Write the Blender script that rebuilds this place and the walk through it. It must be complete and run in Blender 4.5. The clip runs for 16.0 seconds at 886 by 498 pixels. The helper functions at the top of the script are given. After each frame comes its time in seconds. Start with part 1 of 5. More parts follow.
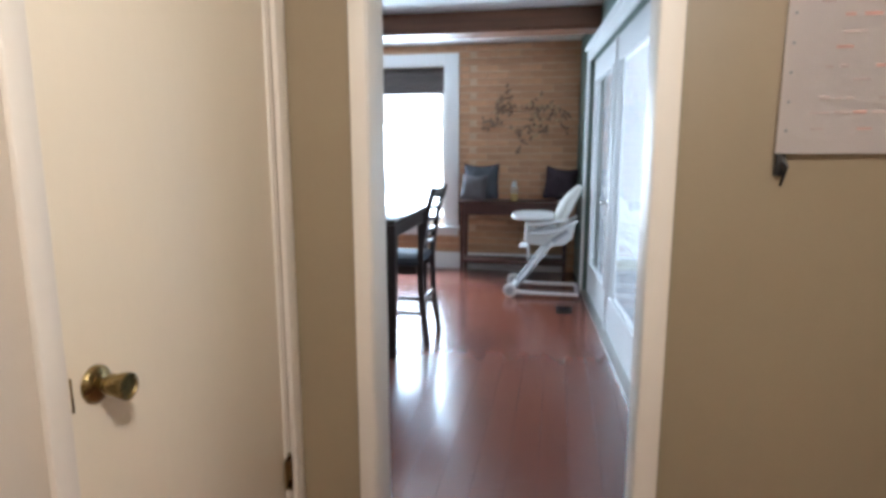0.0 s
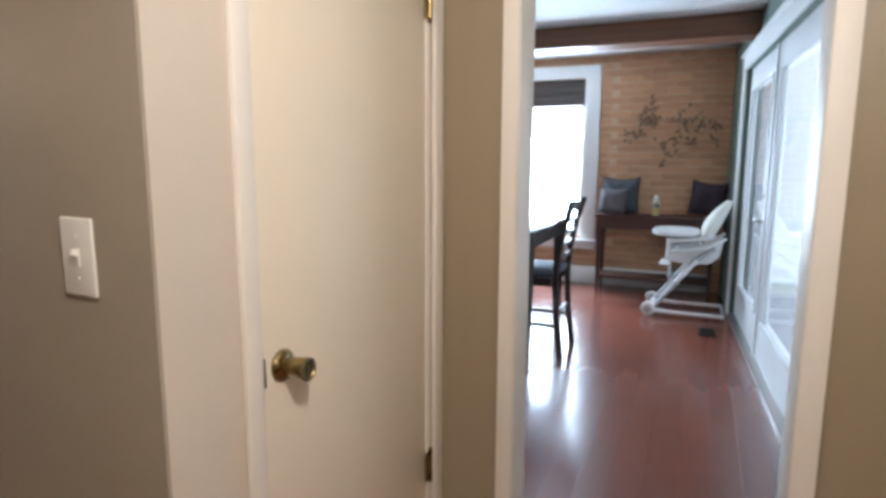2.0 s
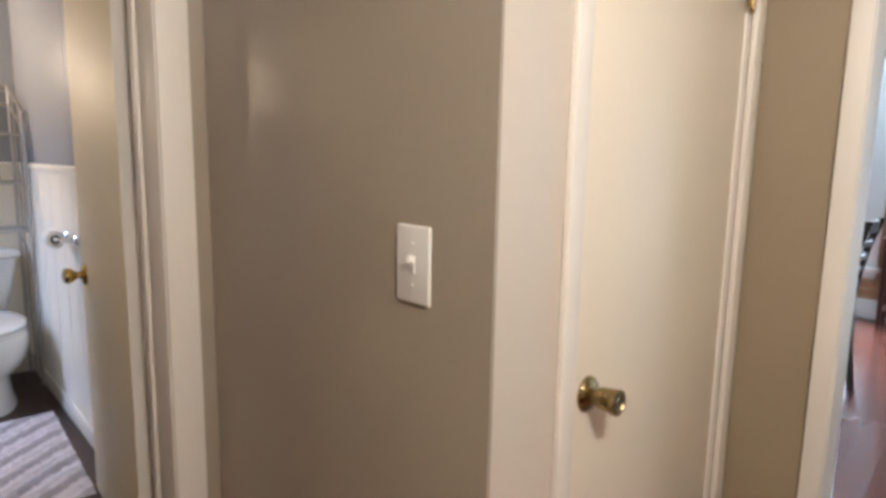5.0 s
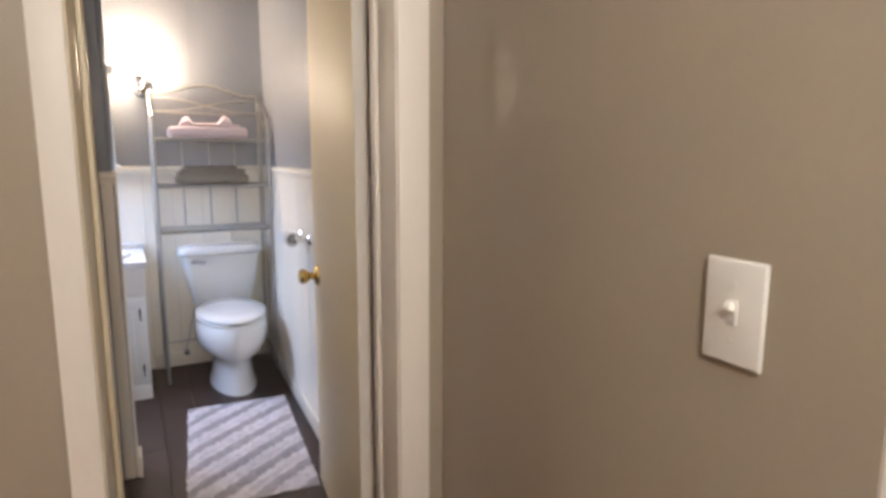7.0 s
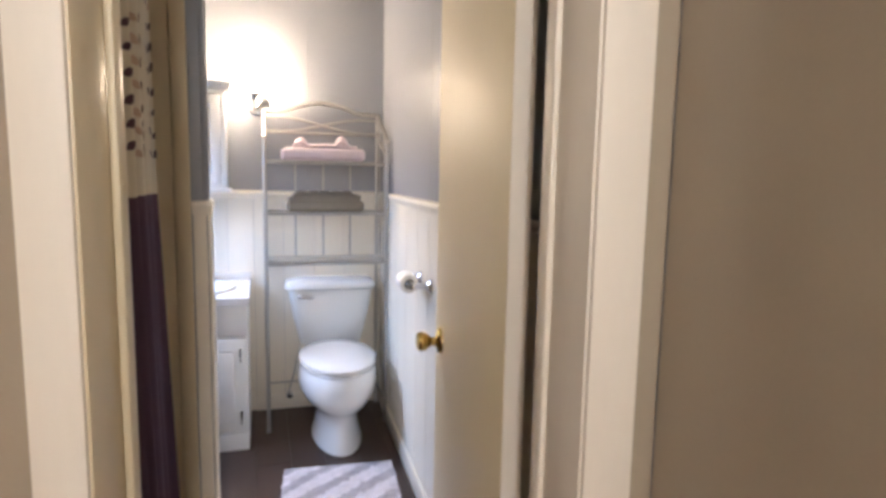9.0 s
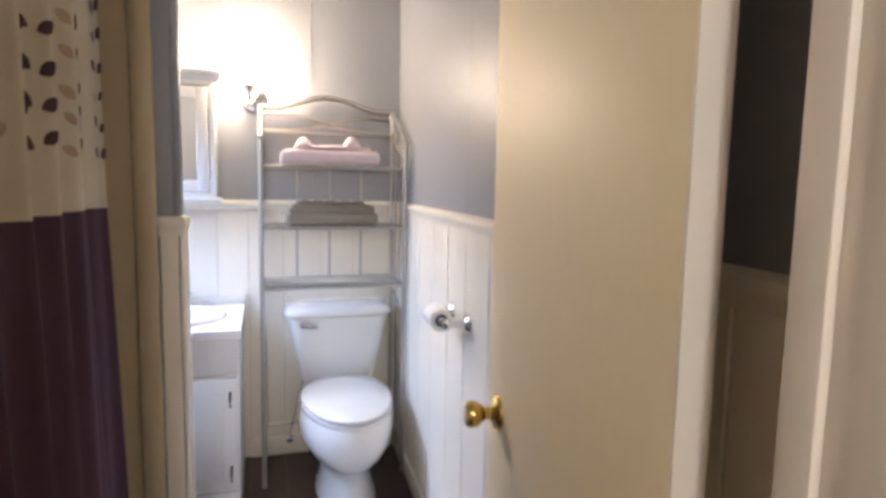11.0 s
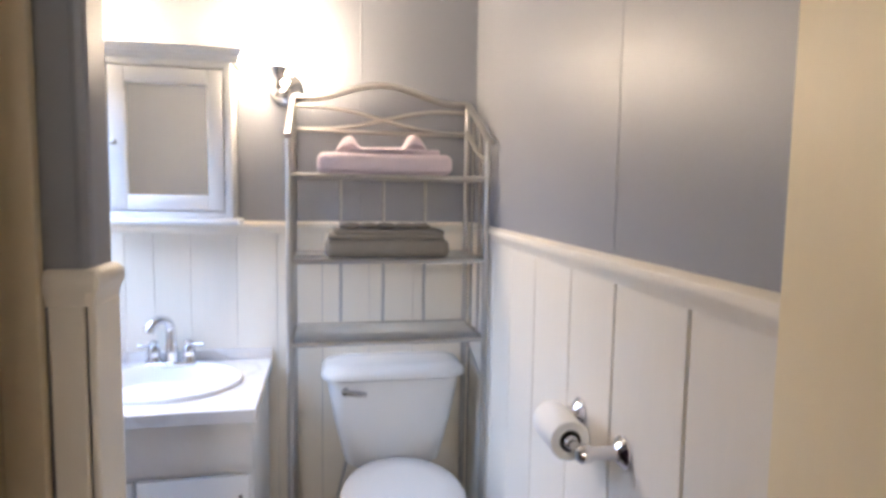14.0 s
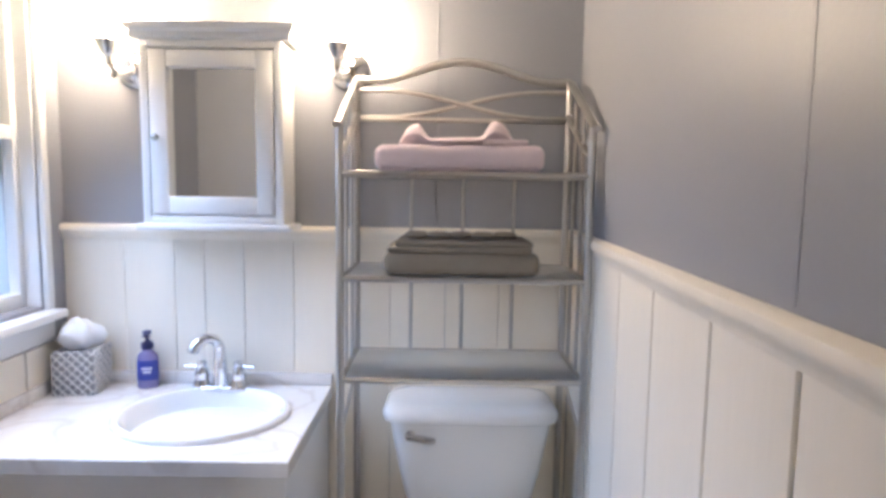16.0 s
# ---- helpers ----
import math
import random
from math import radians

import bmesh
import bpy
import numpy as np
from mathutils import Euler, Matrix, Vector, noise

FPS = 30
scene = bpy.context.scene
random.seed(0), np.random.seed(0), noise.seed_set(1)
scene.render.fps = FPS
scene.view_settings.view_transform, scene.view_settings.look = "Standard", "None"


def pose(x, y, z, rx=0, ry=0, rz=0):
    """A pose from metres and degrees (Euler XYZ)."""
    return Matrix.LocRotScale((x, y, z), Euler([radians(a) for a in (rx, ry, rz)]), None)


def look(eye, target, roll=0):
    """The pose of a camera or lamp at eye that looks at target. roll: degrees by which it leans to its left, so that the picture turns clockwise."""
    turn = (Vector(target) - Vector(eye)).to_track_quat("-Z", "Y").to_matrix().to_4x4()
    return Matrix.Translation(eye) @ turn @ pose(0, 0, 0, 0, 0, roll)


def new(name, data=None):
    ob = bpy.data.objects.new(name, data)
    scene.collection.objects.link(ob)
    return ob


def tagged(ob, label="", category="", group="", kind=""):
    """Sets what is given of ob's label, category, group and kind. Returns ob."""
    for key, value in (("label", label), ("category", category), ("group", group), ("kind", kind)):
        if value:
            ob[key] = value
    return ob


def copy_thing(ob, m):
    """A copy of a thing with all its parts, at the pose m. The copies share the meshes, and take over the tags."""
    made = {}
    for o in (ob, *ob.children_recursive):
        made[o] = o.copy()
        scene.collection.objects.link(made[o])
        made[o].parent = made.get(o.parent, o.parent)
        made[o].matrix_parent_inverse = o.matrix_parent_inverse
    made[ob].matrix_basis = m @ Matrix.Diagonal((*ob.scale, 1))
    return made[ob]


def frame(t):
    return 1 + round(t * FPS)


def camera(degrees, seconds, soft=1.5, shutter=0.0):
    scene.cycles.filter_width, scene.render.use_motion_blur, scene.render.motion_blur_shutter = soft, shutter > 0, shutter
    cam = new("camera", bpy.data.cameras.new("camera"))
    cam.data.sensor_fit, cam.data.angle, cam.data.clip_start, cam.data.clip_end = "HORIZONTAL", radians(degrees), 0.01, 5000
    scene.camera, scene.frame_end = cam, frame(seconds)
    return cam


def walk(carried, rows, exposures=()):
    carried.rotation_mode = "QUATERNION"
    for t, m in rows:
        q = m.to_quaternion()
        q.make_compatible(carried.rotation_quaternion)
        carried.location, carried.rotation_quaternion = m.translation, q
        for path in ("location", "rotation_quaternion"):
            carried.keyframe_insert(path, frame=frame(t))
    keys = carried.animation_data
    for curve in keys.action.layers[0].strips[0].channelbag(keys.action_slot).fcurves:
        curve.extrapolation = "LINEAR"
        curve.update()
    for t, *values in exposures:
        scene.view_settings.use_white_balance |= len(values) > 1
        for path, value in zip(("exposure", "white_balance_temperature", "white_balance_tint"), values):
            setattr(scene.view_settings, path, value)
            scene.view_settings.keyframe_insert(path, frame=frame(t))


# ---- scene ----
cam = camera(73.6, 16.0, soft=3.5)
PATH = [
    (0, (0.062, 0.275, 1.219), (-0.309, 2.212, 0.882), -0.1),
    (0.5, (0.054, 0.268, 1.213), (-0.419, 2.185, 0.891), -0.4),
    (1, (0.046, 0.251, 1.222), (-0.531, 2.139, 0.903), -0.1),
    (1.5, (0.061, 0.213, 1.237), (-0.629, 2.064, 0.924), -0.0),
    (2, (0.045, 0.2, 1.23), (-0.745, 2.013, 0.928), 0.2),
    (2.5, (0.026, 0.195, 1.23), (-0.864, 1.96, 0.928), 0.6),
    (3, (0.009, 0.182, 1.23), (-0.987, 1.89, 0.928), 1.0),
    (3.5, (-0.019, 0.173, 1.223), (-1.105, 1.826, 0.926), 0.7),
    (4, (-0.066, 0.165, 1.229), (-1.224, 1.768, 0.927), 1.0),
    (4.2, (-0.087, 0.16, 1.229), (-1.272, 1.743, 0.932), 1.0),
    (6.3, (-0.292, 0.214, 1.246), (-1.937, 1.31, 0.942), 0.7),
    (6.5, (-0.315, 0.21, 1.244), (-1.982, 1.271, 0.938), 0.5),
    (7, (-0.392, 0.201, 1.251), (-2.139, 1.125, 0.944), 0.2),
    (7.5, (-0.522, 0.242, 1.253), (-2.337, 1.029, 0.96), 0.3),
    (8, (-0.689, 0.271, 1.265), (-2.545, 0.959, 0.983), 0.3),
    (8.5, (-0.816, 0.292, 1.267), (-2.7, 0.911, 1.011), 0.8),
    (9, (-0.918, 0.312, 1.279), (-2.816, 0.895, 1.039), 1.1),
    (9.2, (-0.978, 0.316, 1.277), (-2.876, 0.899, 1.04), 1.2),
    (11.3, (-1.463, 0.352, 1.279), (-3.368, 0.922, 1.069), 1.0),
    (11.5, (-1.511, 0.371, 1.276), (-3.426, 0.91, 1.07), 0.9),
    (12, (-1.597, 0.387, 1.276), (-3.531, 0.86, 1.083), 0.9),
    (12.5, (-1.746, 0.398, 1.284), (-3.689, 0.832, 1.094), 0.9),
    (13, (-1.893, 0.403, 1.298), (-3.84, 0.82, 1.105), 1.0),
    (13.5, (-1.991, 0.411, 1.291), (-3.941, 0.818, 1.111), 1.1),
    (14, (-2.106, 0.429, 1.287), (-4.059, 0.82, 1.108), 0.9),
    (14.5, (-2.226, 0.467, 1.286), (-4.189, 0.805, 1.101), 0.9),
    (15, (-2.343, 0.545, 1.303), (-4.322, 0.747, 1.094), 0.9),
    (15.2, (-2.379, 0.552, 1.312), (-4.361, 0.718, 1.097), 1.1),
    (15.5, (-2.414, 0.57, 1.299), (-4.401, 0.665, 1.096), 0.8),
    (16, (-2.469, 0.571, 1.306), (-4.459, 0.572, 1.104), 0.8),
]
EXPOSURES = [(0, .04), (1.5, .06), (4, .18), (6.5, .34), (7.5, .46), (9, .54), (11.5, .57), (12.5, .52), (13.5, .38), (14, .28), (15, .12), (16, .05)]
walk(cam, [(t, look(eye, target, roll)) for t, eye, target, roll in PATH], EXPOSURES)

# ---------- light ----------
world = bpy.data.worlds.new("world")
scene.world = world
world.use_nodes = True
wn = world.node_tree.nodes
sky = wn.new("ShaderNodeTexSky")
sky.sky_type, sky.sun_disc = "NISHITA", False
sky.sun_elevation, sky.sun_rotation = radians(50), radians(270)
world.node_tree.links.new(sky.outputs[0], wn["Background"].inputs[0])
wn["Background"].inputs[1].default_value = 0.15

sun_data = bpy.data.lights.new("sun", "SUN")
sun_data.energy, sun_data.angle, sun_data.color = 2.5, radians(0.6), (1, 0.95, 0.87)
sun = new("sun", sun_data)
sun.rotation_euler = (0, radians(-40), 0)


def window_light(name, at, toward, wide, high, watts, colour):
    data = bpy.data.lights.new(name, "AREA")
    data.shape, data.size, data.size_y, data.energy, data.color = "RECTANGLE", wide, high, watts, colour
    ob = new(name, data)
    ob.matrix_world = look(at, toward)
    return ob


window_light("dining_window_light", (-1.6, 6.30, 1.2), (-1.6, 2, 0.9), 1.05, 1.5, 190, (0.58, 0.77, 1))
window_light("french_door_light", (0.50, 4.10, 1.0), (-1.5, 3.973, 1.0), 2.44, 1.85, 17, (0.62, 0.78, 1))
window_light("bath_window_light", (-3.66, -0.61, 1.42), (-3.66, 0.0, 0.35), 0.62, 0.85, 11.5, (0.42, 0.60, 1)).data.spread = radians(118)


def lamp(name, at, watts, colour, radius):
    data = bpy.data.lights.new(name, "POINT")
    data.energy, data.color, data.shadow_soft_size = watts, colour, radius
    ob = new(name, data)
    ob.location = at
    return ob


SCONCE = [(-4.06, 0.286), (-4.06, -0.31)]
# added fill for the hall walls; the hall's real source is unknown
lamp("hall_fill_bulb", (0.30, 0.18, 2.02), 58, (0.99, 0.965, 0.945), 0.11)

# ---------- materials ----------


def mat(name, colour, rough=0.6, metal=0.0, vary=0.06, scale=3.0, grain=60.0, bump=0.05, stretch=(1, 1, 1), coat=0.0,
        per_object=0.0, glow=None, transmit=0.0, rough_vary=0.08):
    m = bpy.data.materials.new(name)
    m.use_nodes = True
    n, l = m.node_tree.nodes, m.node_tree.links
    p = n["Principled BSDF"]
    p.inputs["Metallic"].default_value = metal
    p.inputs["Coat Weight"].default_value = coat
    p.inputs["Transmission Weight"].default_value = transmit
    co = n.new("ShaderNodeTexCoord")
    mp = n.new("ShaderNodeMapping")
    mp.inputs["Scale"].default_value = stretch
    l.new(co.outputs["Object"], mp.inputs[0])
    big, fine = n.new("ShaderNodeTexNoise"), n.new("ShaderNodeTexNoise")
    big.inputs["Scale"].default_value, fine.inputs["Scale"].default_value = scale, grain
    big.inputs["Detail"].default_value, fine.inputs["Detail"].default_value = 4, 3
    l.new(mp.outputs[0], big.inputs[0])
    l.new(mp.outputs[0], fine.inputs[0])
    add = n.new("ShaderNodeMath")
    add.operation = "MULTIPLY_ADD"
    l.new(fine.outputs[0], add.inputs[0])
    add.inputs[1].default_value = 0.35
    l.new(big.outputs[0], add.inputs[2])
    if per_object:
        info = n.new("ShaderNodeObjectInfo")
        k = n.new("ShaderNodeMath")
        k.operation = "MULTIPLY_ADD"
        l.new(info.outputs["Random"], k.inputs[0])
        k.inputs[1].default_value = per_object
        l.new(add.outputs[0], k.inputs[2])
        add = k
    ramp = n.new("ShaderNodeMapRange")
    ramp.inputs[1].default_value, ramp.inputs[2].default_value = 0.3, 1.05 + per_object
    ramp.inputs[3].default_value, ramp.inputs[4].default_value = 1 - vary, 1 + vary
    l.new(add.outputs[0], ramp.inputs[0])
    mul = n.new("ShaderNodeVectorMath")
    mul.operation = "SCALE"
    mul.inputs[0].default_value = colour
    l.new(ramp.outputs[0], mul.inputs["Scale"])
    l.new(mul.outputs[0], p.inputs["Base Color"])
    rr = n.new("ShaderNodeMapRange")
    rr.inputs[3].default_value, rr.inputs[4].default_value = max(0.02, rough - rough_vary), min(1, rough + rough_vary)
    l.new(big.outputs[0], rr.inputs[0])
    l.new(rr.outputs[0], p.inputs["Roughness"])
    if bump:
        b = n.new("ShaderNodeBump")
        b.inputs["Strength"].default_value, b.inputs["Distance"].default_value = bump, 0.004
        l.new(fine.outputs[0], b.inputs["Height"])
        l.new(b.outputs[0], p.inputs["Normal"])
    if glow:
        p.inputs["Emission Color"].default_value = (*glow[:3], 1)
        p.inputs["Emission Strength"].default_value = glow[3]
    return m


M_TAUPE = mat("taupe_wall_paint", (0.37, 0.305, 0.232), 0.32, vary=0.05, scale=1.2, grain=160, bump=0.06)
# darker beige: the north side's shade is put into the colour
M_BEIGE = mat("shaded_beige_wall_tone", (0.30, 0.232, 0.15), 0.45, vary=0.05, scale=1.5, grain=160, bump=0.06)
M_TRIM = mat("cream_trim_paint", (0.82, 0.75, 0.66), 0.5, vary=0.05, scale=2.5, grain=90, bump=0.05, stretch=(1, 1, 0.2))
M_TAN = mat("tan_trim_and_lit_jamb", (0.70, 0.60, 0.42), 0.42, vary=0.05, scale=2.5, grain=90, bump=0.05, stretch=(1, 1, 0.2))
# lighter tan: the light on the closet side is put into the colour
M_LITWALL = mat("lit_tan_wall_tone", (0.62, 0.54, 0.45), 0.42, vary=0.04, scale=1.5, grain=150, bump=0.06)
M_DOOR = mat("cream_door_paint", (0.83, 0.73, 0.58), 0.40, vary=0.035, scale=2.0, grain=70, bump=0.04, stretch=(1, 1, 0.3))
M_BATHDOOR = mat("beige_door_paint", (0.90, 0.78, 0.54), 0.5, vary=0.04, scale=2.0, grain=70, bump=0.04, stretch=(1, 1, 0.3))
M_WHITE = mat("white_trim_paint", (0.80, 0.80, 0.79), 0.35, vary=0.035, scale=3, grain=90, bump=0.04)
M_BOARD = mat("white_board_paint", (0.85, 0.785, 0.675), 0.42, vary=0.06, scale=4, grain=60, bump=0.10, stretch=(1, 1, 0.15), per_object=0.15)
M_GREY = mat("blue_grey_paint", (0.29, 0.30, 0.33), 0.42, vary=0.04, scale=1.6, grain=120, bump=0.05, rough_vary=0.02)
M_GREEN = mat("green_wall_paint", (0.10, 0.15, 0.12), 0.5, vary=0.06, scale=1.5, grain=120, bump=0.06)
M_CEIL = mat("ceiling_paint", (0.76, 0.75, 0.73), 0.8, vary=0.05, scale=6, grain=110, bump=0.25)
M_BRICK = mat("old_brick", (0.50, 0.275, 0.155), 0.85, vary=0.30, scale=9, grain=45, bump=0.6, per_object=0.6)
M_MORTAR = mat("lime_mortar", (0.56, 0.38, 0.25), 0.95, vary=0.2, scale=8, grain=60, bump=0.5)
M_PLANK = mat("red_laminate", (0.165, 0.050, 0.032), 0.20, vary=0.10, scale=2.0, grain=26, bump=0.02, stretch=(6, 0.7, 1), per_object=0.14, rough_vary=0.02)
M_PLANK.node_tree.nodes["Principled BSDF"].inputs["Specular IOR Level"].default_value = 0.8
M_DARKPLANK = mat("dark_brown_vinyl", (0.05, 0.027, 0.02), 0.42, vary=0.3, scale=2.0, grain=26, bump=0.05, stretch=(0.7, 6, 1), per_object=0.4)
M_GAP = mat("joint_dark", (0.03, 0.018, 0.014), 0.8, vary=0.1)
M_BEAM = mat("stained_beam", (0.17, 0.062, 0.028), 0.4, vary=0.4, scale=3, grain=30, bump=0.2, stretch=(0.5, 8, 8))
M_ESPRESSO = mat("espresso_wood", (0.022, 0.015, 0.014), 0.32, vary=0.3, scale=4, grain=40, bump=0.06, stretch=(4, 4, 0.6))
M_MAHOG = mat("dark_mahogany", (0.065, 0.024, 0.017), 0.38, vary=0.35, scale=3, grain=40, bump=0.06, stretch=(0.6, 6, 4))
M_SEAT = mat("dark_seat_vinyl", (0.035, 0.042, 0.055), 0.85, vary=0.1, bump=0.08)
M_PLASTIC = mat("white_plastic", (0.70, 0.69, 0.67), 0.38, vary=0.03, bump=0.02)
M_GREYPLASTIC = mat("grey_plastic", (0.38, 0.37, 0.38), 0.4, vary=0.05, bump=0.02)
M_PAD = mat("cream_pad_cloth", (0.66, 0.63, 0.57), 0.8, vary=0.08, grain=120, bump=0.2)
M_SWITCH = mat("ivory_switch_plastic", (0.80, 0.76, 0.69), 0.32, vary=0.02, bump=0.01)
M_BRASS = mat("antique_brass", (0.30, 0.22, 0.10), 0.28, metal=1, vary=0.25, scale=20, grain=90, bump=0.03)
M_GOLD = mat("polished_brass", (0.60, 0.42, 0.14), 0.18, metal=1, vary=0.12, scale=20, bump=0.01)
M_CHROME = mat("chrome", (0.74, 0.74, 0.76), 0.07, metal=1, vary=0.03, bump=0.0, rough_vary=0.03)
M_SOFTCHROME = mat("soft_chrome", (0.80, 0.78, 0.75), 0.16, metal=1, vary=0.04, bump=0.0, rough_vary=0.03)
M_NICKEL = mat("satin_nickel", (0.52, 0.50, 0.47), 0.36, metal=1, vary=0.06, bump=0.02)
M_BLACKMETAL = mat("dark_metal", (0.03, 0.028, 0.027), 0.4, metal=0.6, vary=0.1, bump=0.02)
M_PORCELAIN = mat("white_porcelain", (0.80, 0.79, 0.77), 0.10, vary=0.02, bump=0.0, coat=0.4, rough_vary=0.03)
M_LAMINATE = mat("white_marble_laminate", (0.76, 0.74, 0.72), 0.22, vary=0.10, scale=5, grain=14, bump=0.0, stretch=(1, 2, 1))
M_PINK = mat("pink_terry", (0.78, 0.655, 0.69), 0.95, vary=0.07, scale=18, grain=420, bump=0.9)
M_TAUPETOWEL = mat("taupe_terry", (0.27, 0.235, 0.19), 0.95, vary=0.12, scale=18, grain=420, bump=0.9)
M_RUG = mat("rug_pile", (0.68, 0.64, 0.67), 1.0, vary=0.28, scale=26, grain=230, bump=1.0)
M_RUGDARK = mat("rug_stripe_pile", (0.42, 0.385, 0.42), 1.0, vary=0.28, scale=26, grain=230, bump=1.0)
M_CURTAIN = mat("ivory_curtain_cloth", (0.66, 0.61, 0.50), 0.85, vary=0.05, scale=5, grain=300, bump=0.2)
M_PURPLE = mat("aubergine_curtain_cloth", (0.075, 0.036, 0.068), 0.8, vary=0.12, scale=5, grain=300, bump=0.2)
M_LEAF = mat("printed_purple_leaf", (0.085, 0.045, 0.065), 0.85, vary=0.2, scale=15, bump=0.05)
M_LEAF2 = mat("printed_tan_leaf", (0.50, 0.36, 0.27), 0.85, vary=0.2, scale=15, bump=0.05)
M_PAPER = mat("roll_paper", (0.82, 0.81, 0.79), 0.95, vary=0.03, grain=200, bump=0.15)
M_CHART = mat("chart_paper", (0.80, 0.72, 0.68), 0.6, vary=0.03, scale=3, bump=0.04)
M_RED = mat("red_marker", (0.66, 0.38, 0.32), 0.6, vary=0.2, scale=40, bump=0)
M_FADED = mat("faded_marker", (0.66, 0.52, 0.48), 0.6, vary=0.2, scale=40, bump=0)
M_SOAP = mat("lilac_soap_bottle", (0.34, 0.30, 0.56), 0.12, vary=0.1, bump=0, transmit=0.35)
M_PUMP = mat("dark_blue_pump", (0.02, 0.02, 0.09), 0.3, vary=0.05, bump=0)
M_LABEL = mat("blue_label", (0.03, 0.05, 0.28), 0.4, vary=0.2, scale=40, bump=0)
M_LABELTEXT = mat("pale_label_bars", (0.65, 0.66, 0.78), 0.4, vary=0.1, bump=0)
M_TISSUEBOX = mat("grey_card", (0.33, 0.33, 0.34), 0.6, vary=0.06, bump=0.02)
M_LATTICE = mat("white_print", (0.72, 0.71, 0.69), 0.6, vary=0.04, bump=0)
M_BLIND = mat("brown_woven_blind", (0.085, 0.068, 0.062), 0.8, vary=0.25, scale=10, grain=120, bump=0.4, stretch=(0.3, 1, 4))
M_BAG = mat("charcoal_cloth", (0.075, 0.08, 0.092), 0.98, vary=0.25, scale=8, grain=150, bump=0.3)
M_FADEDGREY = mat("faded_grey_cloth", (0.13, 0.12, 0.125), 0.98, vary=0.2, scale=8, grain=150, bump=0.3)
M_MAROON = mat("dark_plum_cloth", (0.06, 0.045, 0.055), 0.98, vary=0.3, scale=8, grain=150, bump=0.3)
for cloth_ in (M_BAG, M_FADEDGREY, M_MAROON):
    cloth_.node_tree.nodes["Principled BSDF"].inputs["Specular IOR Level"].default_value = 0.1
M_YELLOW = mat("yellow_liquid", (0.56, 0.43, 0.20), 0.2, vary=0.05, bump=0)
M_VENT = mat("bronze_vent", (0.035, 0.03, 0.026), 0.4, metal=0.7, vary=0.1, bump=0.02)
M_ART = mat("dark_bronze", (0.23, 0.14, 0.088), 0.5, metal=0.5, vary=0.3, scale=20, bump=0.1)
M_ARTGLINT = mat("gold_glint_leaf", (0.50, 0.35, 0.21), 0.4, metal=1, vary=0.2, scale=20, bump=0.05)
M_GRASS = mat("outdoor_lawn", (0.16, 0.19, 0.09), 0.95, vary=0.3, scale=0.8, grain=20, bump=0.5)
M_OUTSIDE = mat("bright_haze", (0.8, 0.8, 0.8), 1.0, vary=0.02, scale=0.3, bump=0, glow=(0.90, 0.95, 1, 2.6))
M_OUTSIDE2 = mat("blue_haze", (0.10, 0.13, 0.17), 1.0, vary=0.02, scale=0.3, bump=0, glow=(0.66, 0.80, 1, 0.9))
M_SHADE = mat("lit_frosted_glass", (0.9, 0.85, 0.75), 0.5, vary=0.02, bump=0, glow=(1, 0.79, 0.585, 97))
M_FIXTURE = mat("added_lamp_glass", (0.9, 0.87, 0.8), 0.5, vary=0.02, bump=0, glow=(1, 0.82, 0.58, 6))



def add_veins(m, scale, strength, tint):
    """Soft dark veins across a stone-like surface."""
    n, l = m.node_tree.nodes, m.node_tree.links
    p = n["Principled BSDF"]
    old = p.inputs["Base Color"].links[0].from_socket
    tex, co = n.new("ShaderNodeTexNoise"), n.new("ShaderNodeTexCoord")
    tex.inputs["Scale"].default_value, tex.inputs["Detail"].default_value, tex.inputs["Distortion"].default_value = scale, 5, 1.6
    l.new(co.outputs["Object"], tex.inputs[0])
    ramp = n.new("ShaderNodeValToRGB")
    e = ramp.color_ramp.elements
    e[0].position, e[0].color = 0.46, (0, 0, 0, 1)
    e[1].position, e[1].color = 0.54, (0, 0, 0, 1)
    e.new(0.5).color = (strength, strength, strength, 1)
    l.new(tex.outputs[0], ramp.inputs[0])
    mix = n.new("ShaderNodeMix")
    mix.data_type = "RGBA"
    l.new(ramp.outputs[0], mix.inputs["Factor"])
    l.new(old, mix.inputs["A"])
    mix.inputs["B"].default_value = (*tint, 1)
    l.new(mix.outputs["Result"], p.inputs["Base Color"])


add_veins(M_LAMINATE, 2.6, 0.45, (0.50, 0.44, 0.40))
M_MIRROR = mat("mirror_silver", (0.86, 0.87, 0.86), 0.03, metal=1, vary=0.01, bump=0, rough_vary=0.01)


def glass(name, rough, tint=(1, 1, 1)):
    m = bpy.data.materials.new(name)
    m.use_nodes = True
    p = m.node_tree.nodes["Principled BSDF"]
    p.inputs["Base Color"].default_value = (*tint, 1)
    p.inputs["Transmission Weight"].default_value = 1
    p.inputs["Roughness"].default_value = rough
    p.inputs["IOR"].default_value = 1.45
    return m


M_GLASS = glass("clear_glass", 0.02)
M_SHELFGLASS = glass("shelf_glass", 0.28, (0.93, 0.95, 0.96))
M_FROST = glass("frosted_glass", 0.45, (0.93, 0.97, 1))

# ---------- mesh helpers ----------


